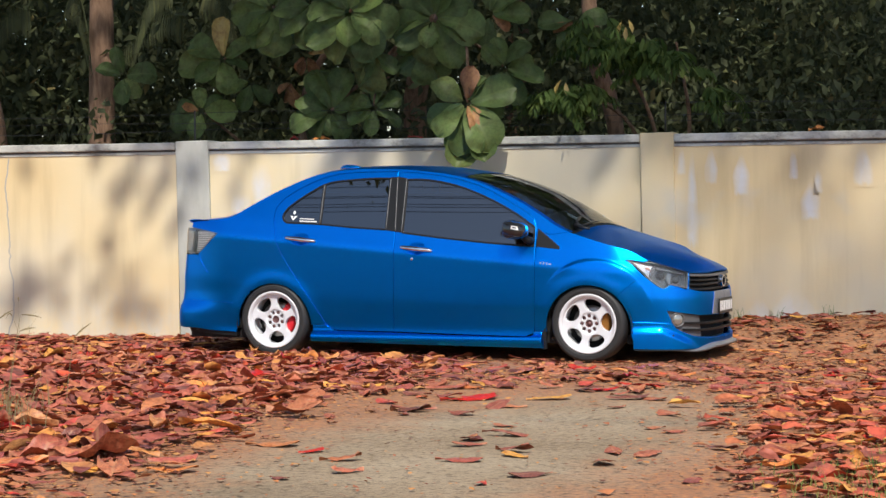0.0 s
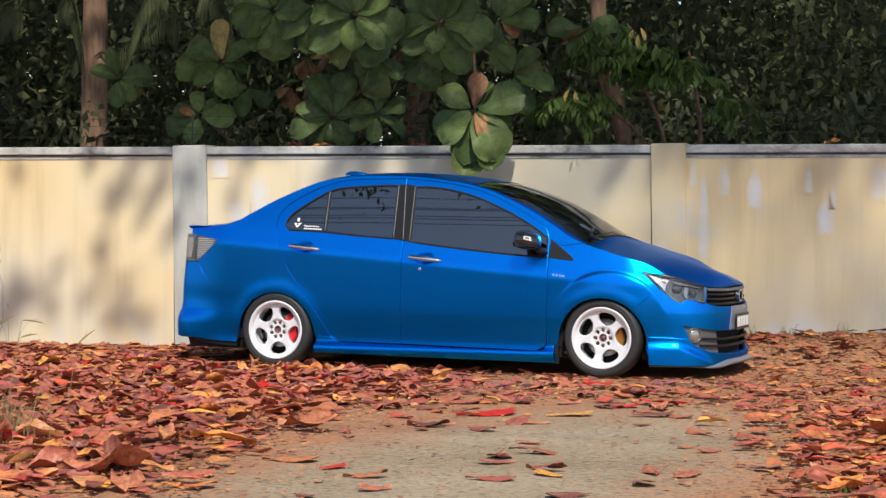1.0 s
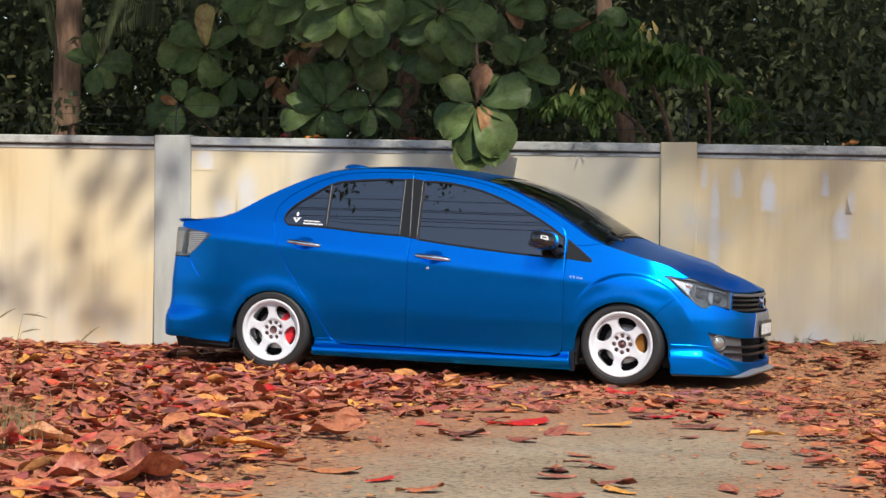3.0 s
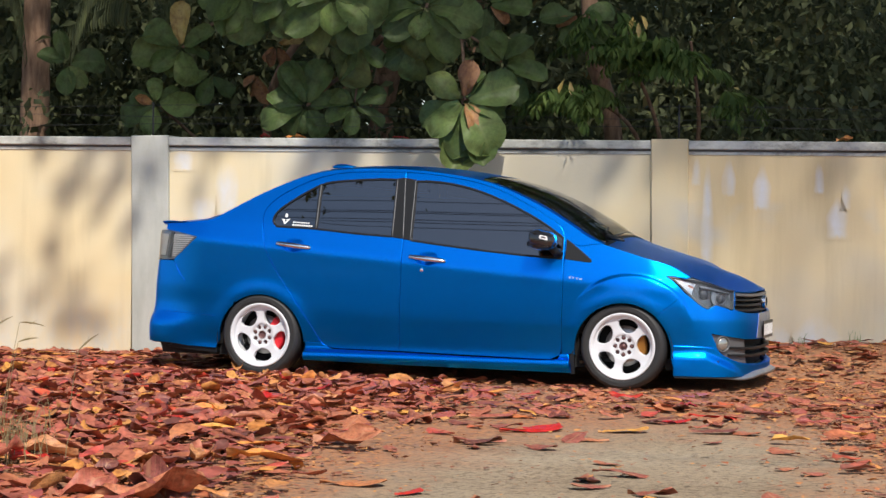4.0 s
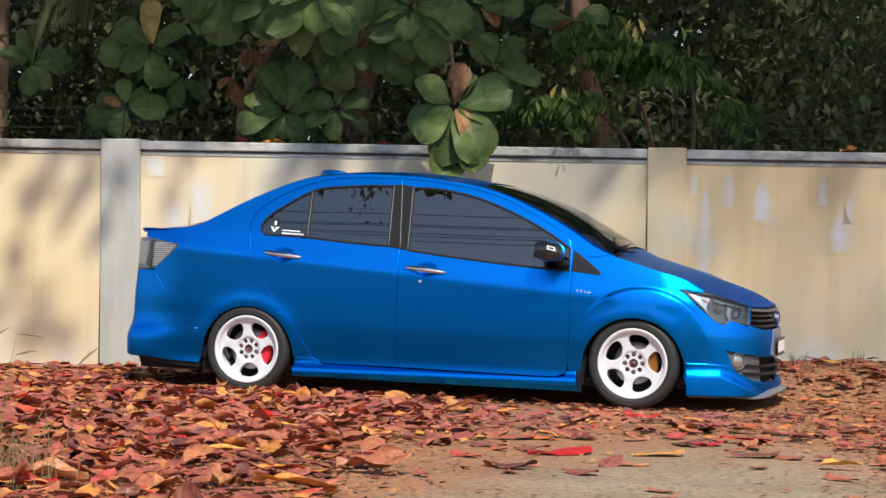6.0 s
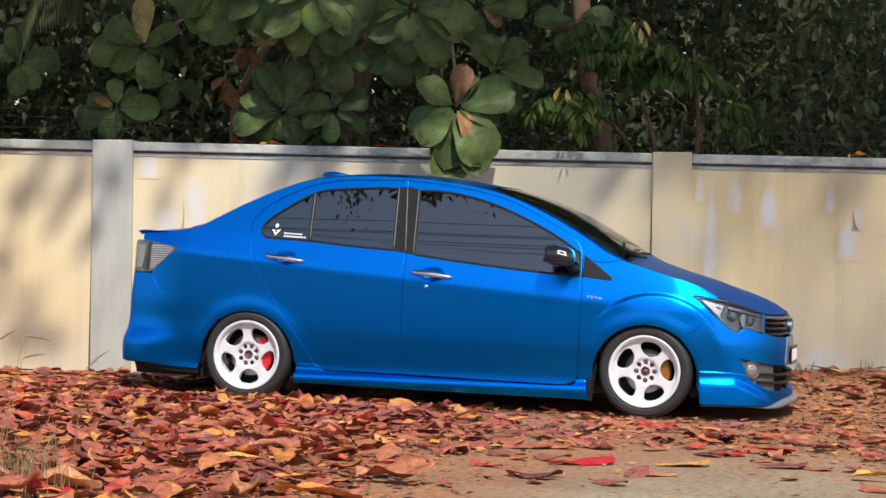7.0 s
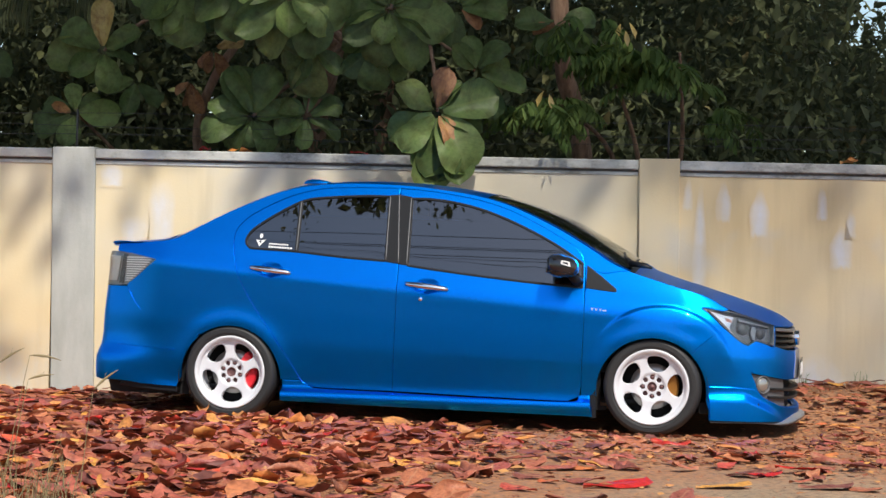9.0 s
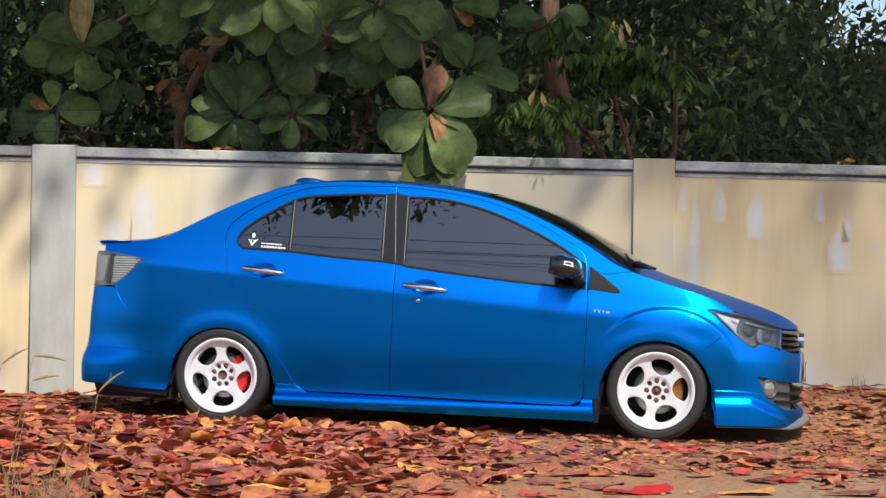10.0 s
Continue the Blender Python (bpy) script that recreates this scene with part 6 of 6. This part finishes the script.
# palm fronds
palm = empty("palm", "dark palm fronds hanging between the trees", "palm")
for k, (x, y, z, yaw, L) in enumerate(((-4.9, 4.4, 3.2, 4.4, 1.5), (-4.4, 4.4, 3.3, 5.2, 1.4), (-3.4, 4.6, 3.4, 4.6, 1.6), (-2.9, 4.5, 3.3, 5.3, 1.5), (-3.1, 4.5, 3.1, 3.7, 1.4), (-2.4, 4.6, 3.3, 4.2, 1.3), (-5.6, 4.6, 3.1, 5.0, 1.3))):
    rows = []
    r = np.random.RandomState(200 + k)
    for i in range(34):
        t = (i + 1) / 34
        px, py, pz = x + L * t * math.cos(yaw) * .7, y + L * t * math.sin(yaw) * .35, z + .2 * t - 1.1 * L * t * t * .6
        for side in (-1, 1):
            rows.append((px, py, pz, yaw + side * 1.0, 1.0 + .3 * t, 0, .42 * (1 - .5 * t) * r.uniform(.9, 1.1)))
    part("frond", scatter([leaf_grid(4, 3, 1.0, .055, -.6, .1, .5, .0, seed=3)], np.array(rows), k), DARKLEAF, palm)

# unseen canopy added to the almond tree, high up, to shade wall and foliage
BROAD = [leaf_grid(4, 3, 1.0, w, c, .3, .1, .05, seed=180 + k, base=.7) for k, (w, c) in enumerate(((.55, .4), (.6, -.3), (.5, .1)))]
SLANT = SUN_DIR / SUN_DIR.z


def on_wall(x, y, z):
    """Where the shadow of a point falls on the wall: along it and up."""
    h = (2.434 + .1264 * x - y) / (-SLANT.y + .1264 * SLANT.x)
    return x - SLANT.x * h, z - h


def clear_wall(x, y, z, q):
    """Drops added clumps that would shade the wall's right part, and leaves one gap for sun."""
    xw, zw = on_wall(x, y, z)
    return not (xw > .3 and zw < 2.45) and not (abs(x + .65) < .6 and -2.6 < y < -.8)


part("canopy", scatter(BROAD, clumps(470, (-9, 14, -3.3, 4.5, 9.6, 11.2), 21, .36, 24, .40, keep=clear_wall), 21), DARKLEAF, almond, "high leafy canopy out of view, added for shade")
part("canopy", scatter(BROAD, clumps(56, (-1.5, 6.6, -3.6, -1.6, 9.8, 10.6), 22, .34, 20, .30, keep=clear_wall), 22), DARKLEAF, almond, "high leafy canopy out of view, added for shade")
# two more unseen layers, added only to darken the foliage behind the wall
part("canopy", scatter(OVAL, clumps(380, (-2, 14, -4.6, -1.5, 9.8, 10.8), 24, .30, 24, .16, keep=lambda x, y, z, q: on_wall(x, y, z)[0] > .3 and 2.05 < on_wall(x, y, z)[1] < 2.9), 24), DARKLEAF, almond, "high leafy canopy out of view, added for shade")
part("canopy", scatter(OVAL, clumps(230, (-12, 18, .5, 9.5, 9.6, 11.0), 25, .46, 26, .45), 25), DARKLEAF, almond, "high leafy canopy out of view, added for shade")
# unseen leaves placed so that their shadows fall on chosen spots of the wall
r = np.random.RandomState(23)
rows = []
for xw, zw, rad, n in ((-3.2, .5, .12, 8), (-2.6, 1.28, .20, 6), (-2.48, .85, .20, 6), (-2.66, .42, .20, 6), (-2.35, .12, .16, 4), (-3.58, .2, .14, 5)):
    for _ in range(n):
        h = r.uniform(9.4, 9.9)
        at = Vector((xw, float(wall_y(xw)), zw)) + SLANT * (h - zw)
        rows.append((at.x + r.normal(0, rad * .7), at.y + r.normal(0, rad * .4), h, r.uniform(0, 6.28), r.normal(0, .4), r.normal(0, .4), r.uniform(.2, .34)))
part("canopy", scatter(BROAD, np.array(rows), 23), DARKLEAF, almond, "high leafy canopy out of view, added for shade")

# strands of wire over the wall
wires = empty("wire_fence", "thin dark wire strands strung above the wall", "fence")
for h in (.10, .17, .25):
    part("wire", tube([along(d, -.10, WALL_TOP + h + .012 * math.sin(d * 1.7 + h * 40)) for d in np.linspace(-9, 10, 40)], .0020, 5), WIRE, wires)
for k in range(-3, 4):
    part("wire_post", tube([along(d_of(-1.865 + 4.13 * k), -.10, z) for z in (WALL_TOP - .02, WALL_TOP + .28)], .008, 6), WIRE, wires)


# grasses
def grass(name, x, y, n, height, seed, label, spread=.10, mat=None, heads=0):
    r = np.random.RandomState(seed)
    g = empty(name, label, "grass")
    meshes, top = [], []
    z = float(ground_z(x, y))
    for k in range(n):
        a, h = r.uniform(0, 6.283), height * r.uniform(.45, 1.1)
        bx, by = x + r.normal(0, spread), y + r.normal(0, spread)
        lean = r.uniform(.1, .5) * h * (.5 if k < heads else 1)
        pts = [(bx, by, z - .01), (bx + .25 * lean * math.cos(a), by + .25 * lean * math.sin(a), z + .55 * h), (bx + lean * math.cos(a), by + lean * math.sin(a), z + h)]
        c = curve(pts, 8)
        meshes.append(tube(c, np.linspace(.0028, .0006, 8), 4, cap=False))
        if k < heads:
            d = c[-1] - c[-2]
            d = d / np.linalg.norm(d)
            hh = [c[-1] + d * .012 * i + np.array([0, 0, -.0012 * i * i]) for i in range(12)]
            top.append(tube(hh, [.001, .005, .007, .007, .006, .006, .005, .005, .004, .003, .002, .001], 5))
    tagged(part("foliage", joined(meshes), mat or DRYGRASS, g), kind="stuff")
    for t in top:
        part("seed_head", t, DRYGRASS, g)
    return g


GREENGRASS = material("green_weed", (.10, .17, .035), .6)
WEED = material("yellow_green_weed", (.22, .24, .06), .6)
for k, (x, y, n, h, heads) in enumerate(((.62, -4.40, 22, .20, 0), (.80, -4.70, 26, .20, 0), (.52, -4.20, 10, .36, 0), (.95, -5.0, 34, .22, 0))):
    grass("grass_tuft", x, y, n, h, 1 + k, "dry straw-coloured grass tuft among fallen leaves", .10, None, heads)
for k, (x, y, n, h) in enumerate(((5.38, -5.66, 110, .06), (5.25, -5.05, 50, .05), (5.40, -4.4, 60, .05), (5.55, -5.2, 110, .06), (5.6, -6.1, 110, .07), (5.7, -4.6, 70, .06))):
    grass("grass_tuft", x, y, n, h, 11 + k, "low green and yellow weeds among leaves", .16, GREENGRASS if k % 2 else WEED)



def stalk(base, neck, tip, label="tall dry grass stalk with a slender seed head"):
    """One grass stalk with a leaning seed head."""
    g = empty("grass_stalk", label, "grass", "grass stalks")
    base, neck, tip = (np.array(v, float) for v in (base, neck, tip))
    part("stem", tube(curve([base, base * .5 + neck * .5 + np.array([0, 0, .03]), neck], 12), np.linspace(.0022, .0012, 12), 5), DRYGRASS, g)
    q = np.linspace(0, 1, 9)
    side = np.cross(tip - neck, (0, 1, 0))
    spine = [neck + (tip - neck) * t - side * .25 * t * t for t in q]
    part("seed_head", tube(spine, .0042 * np.sin(np.pi * q ** .8) ** .7 + .0006, 6), DRYGRASS, g)
    for k in range(3):
        a = np.array(spine[2 + 2 * k])
        part("bristle", tube([a, a + (tip - neck) * .25 + side * (.12 if k % 2 else -.12)], [.0012, .0004], 4), DRYGRASS, g)


stalk((.60, -3.85, -.01), (.62, -3.78, .40), (.68, -3.73, .50))
stalk((.40, -4.15, -.01), (.49, -4.12, .55), (.60, -4.08, .56))
stalk((.44, -4.20, -.01), (.50, -4.15, .46), (.58, -4.12, .50))
stalk((.36, -4.30, -.01), (.42, -4.25, .52), (.49, -4.22, .60))
for k, x in enumerate((-3.35, -3.9)):
    grass("seeding_grass", x, float(wall_y(x)) - .25, 3, .34, 30 + k, "tall dry grass stalks with seed heads by the wall", .04, None, 2)
for k, x in enumerate((-2.5, -1.5, -2.2, 2.9, 3.2, 3.6, 4.2, -1.2, 5.0)):
    grass("wall_weed", x, float(wall_y(x)) - .05, 9, .09, 50 + k, "small green weed at the foot of the wall", .03, GREENGRASS)


# unseen trees added across the yard to shape what the car mirrors
r = np.random.RandomState(77)
for k, (x, y, h, w) in enumerate(((-24, -34, 3.0, 4), (-14, -38, 3.2, 4.5), (-5, -36, 2.4, 4), (4, -38, 2.8, 4.5), (13, -37, 2.6, 4), (22, -36, 3.0, 4.5))):
    t = empty("yard_tree", "unseen distant tree across the yard, added for the car's reflections", "tree", "trees across the yard")
    part("trunk", tube(curve([(x, y, 0), (x + .2, y, h * .4), (x, y, h * .8)], 8), np.linspace(.22, .1, 8), 8), BARK, t)
    part("crown", scatter(OVAL, clumps(150, (x - w - 1, x + w + 1, y - 2.5, y + 2.5, .4, h), 300 + k, .62, 22, .6), k), DARKLEAF, t)

# overhead cables across the yard, mirrored in the windows
cables = empty("power_cables", "thin black overhead cables strung across the yard", "cables")
for k, h in enumerate((9.95, 10.08, 10.17, 10.33, 10.40, 10.62)):
    part("cable", tube([(x, -11.0 - .05 * k, h + .0016 * (x + 3) ** 2) for x in np.linspace(-34, 34, 30)], .0045, 5), WIRE, cables)
for x in (-34, 34):
    part("pole", tube([(x, -11.4, -.05), (x, -11.4, 13.5)], [.16, .11], 10), GREYP, cables, "concrete cable pole")

# tall trees across the yard: one mirrored in the rear window, one unseen, added to shade the wall
tall = empty("yard_tree", "tall tree with overhanging leafy boughs across the yard", "tree", "trees across the yard")
part("trunk", tube(curve([(-10, -15, 0), (-10, -15, 6), (-9.4, -14.6, 12.4), (-5.5, -12.2, 13.3)], 16), np.linspace(.3, .08, 16), 10), BARK, tall)
part("crown", scatter(OVAL, np.vstack([clumps(75, (-7.2, -3.4, -13.0, -10.8, 12.0, 13.4), 91, .12, 44, .22), clumps(40, (-3.2, -1.2, -13.0, -10.8, 12.45, 13.5), 94, .12, 44, .22)]), 91), DARKLEAF, tall)
part("crown", scatter(OVAL, np.vstack([clumps(520, (-10.5, -1.2, -10.6, -2.6, 12.2, 13.8), 95, .42, 26, .42), clumps(330, (-8.0, -1.5, -11.6, -9.6, 11.55, 12.5), 96, .20, 46, .20)]), 95), DARKLEAF, tall)
# evenly spread leaf layer out of view, added to shade the wall's right part
high = empty("yard_tree", "very tall unseen thin-leaved tree, added to shade the wall", "tree", "trees across the yard")
part("trunk", tube(curve([(15, -16, 0), (14.8, -15.6, 9), (14, -13, 18), (12.5, -11.5, 20)], 16), np.linspace(.34, .06, 16), 10), BARK, high)
r = np.random.RandomState(92)
gx, gy = np.meshgrid(np.linspace(8.9, 18.5, 175), np.linspace(-12.0, -10.2, 34))
n = gx.size
rows = np.stack([gx.ravel() + r.uniform(-.05, .05, n), gy.ravel() + r.uniform(-.05, .05, n), r.uniform(19.4, 20.6, n), r.uniform(0, 6.283, n), r.normal(0, .4, n), r.normal(0, .4, n), r.uniform(.082, .152, n)], 1)
XW, ZW = on_wall(rows[:, 0], rows[:, 1], rows[:, 2])
gap = np.zeros(n, bool)      # holes cut where flecks of sun should reach the wall
for x0, z0, wx, wz in ((1.87, 1.24, .13, .30), (1.52, 1.36, .09, .11), (2.30, 1.15, .12, .22), (2.74, .70, .14, .22), (3.98, 1.38, .12, .20)):
    gap |= ((XW - x0) / wx) ** 2 + ((ZW - z0) / wz) ** 2 < 1
rows = rows[~gap & (r.rand(n) < .25 + .75 * smoothstep(.45, .95, XW))]
part("crown", scatter(OVAL, rows, 92), DARKLEAF, high)
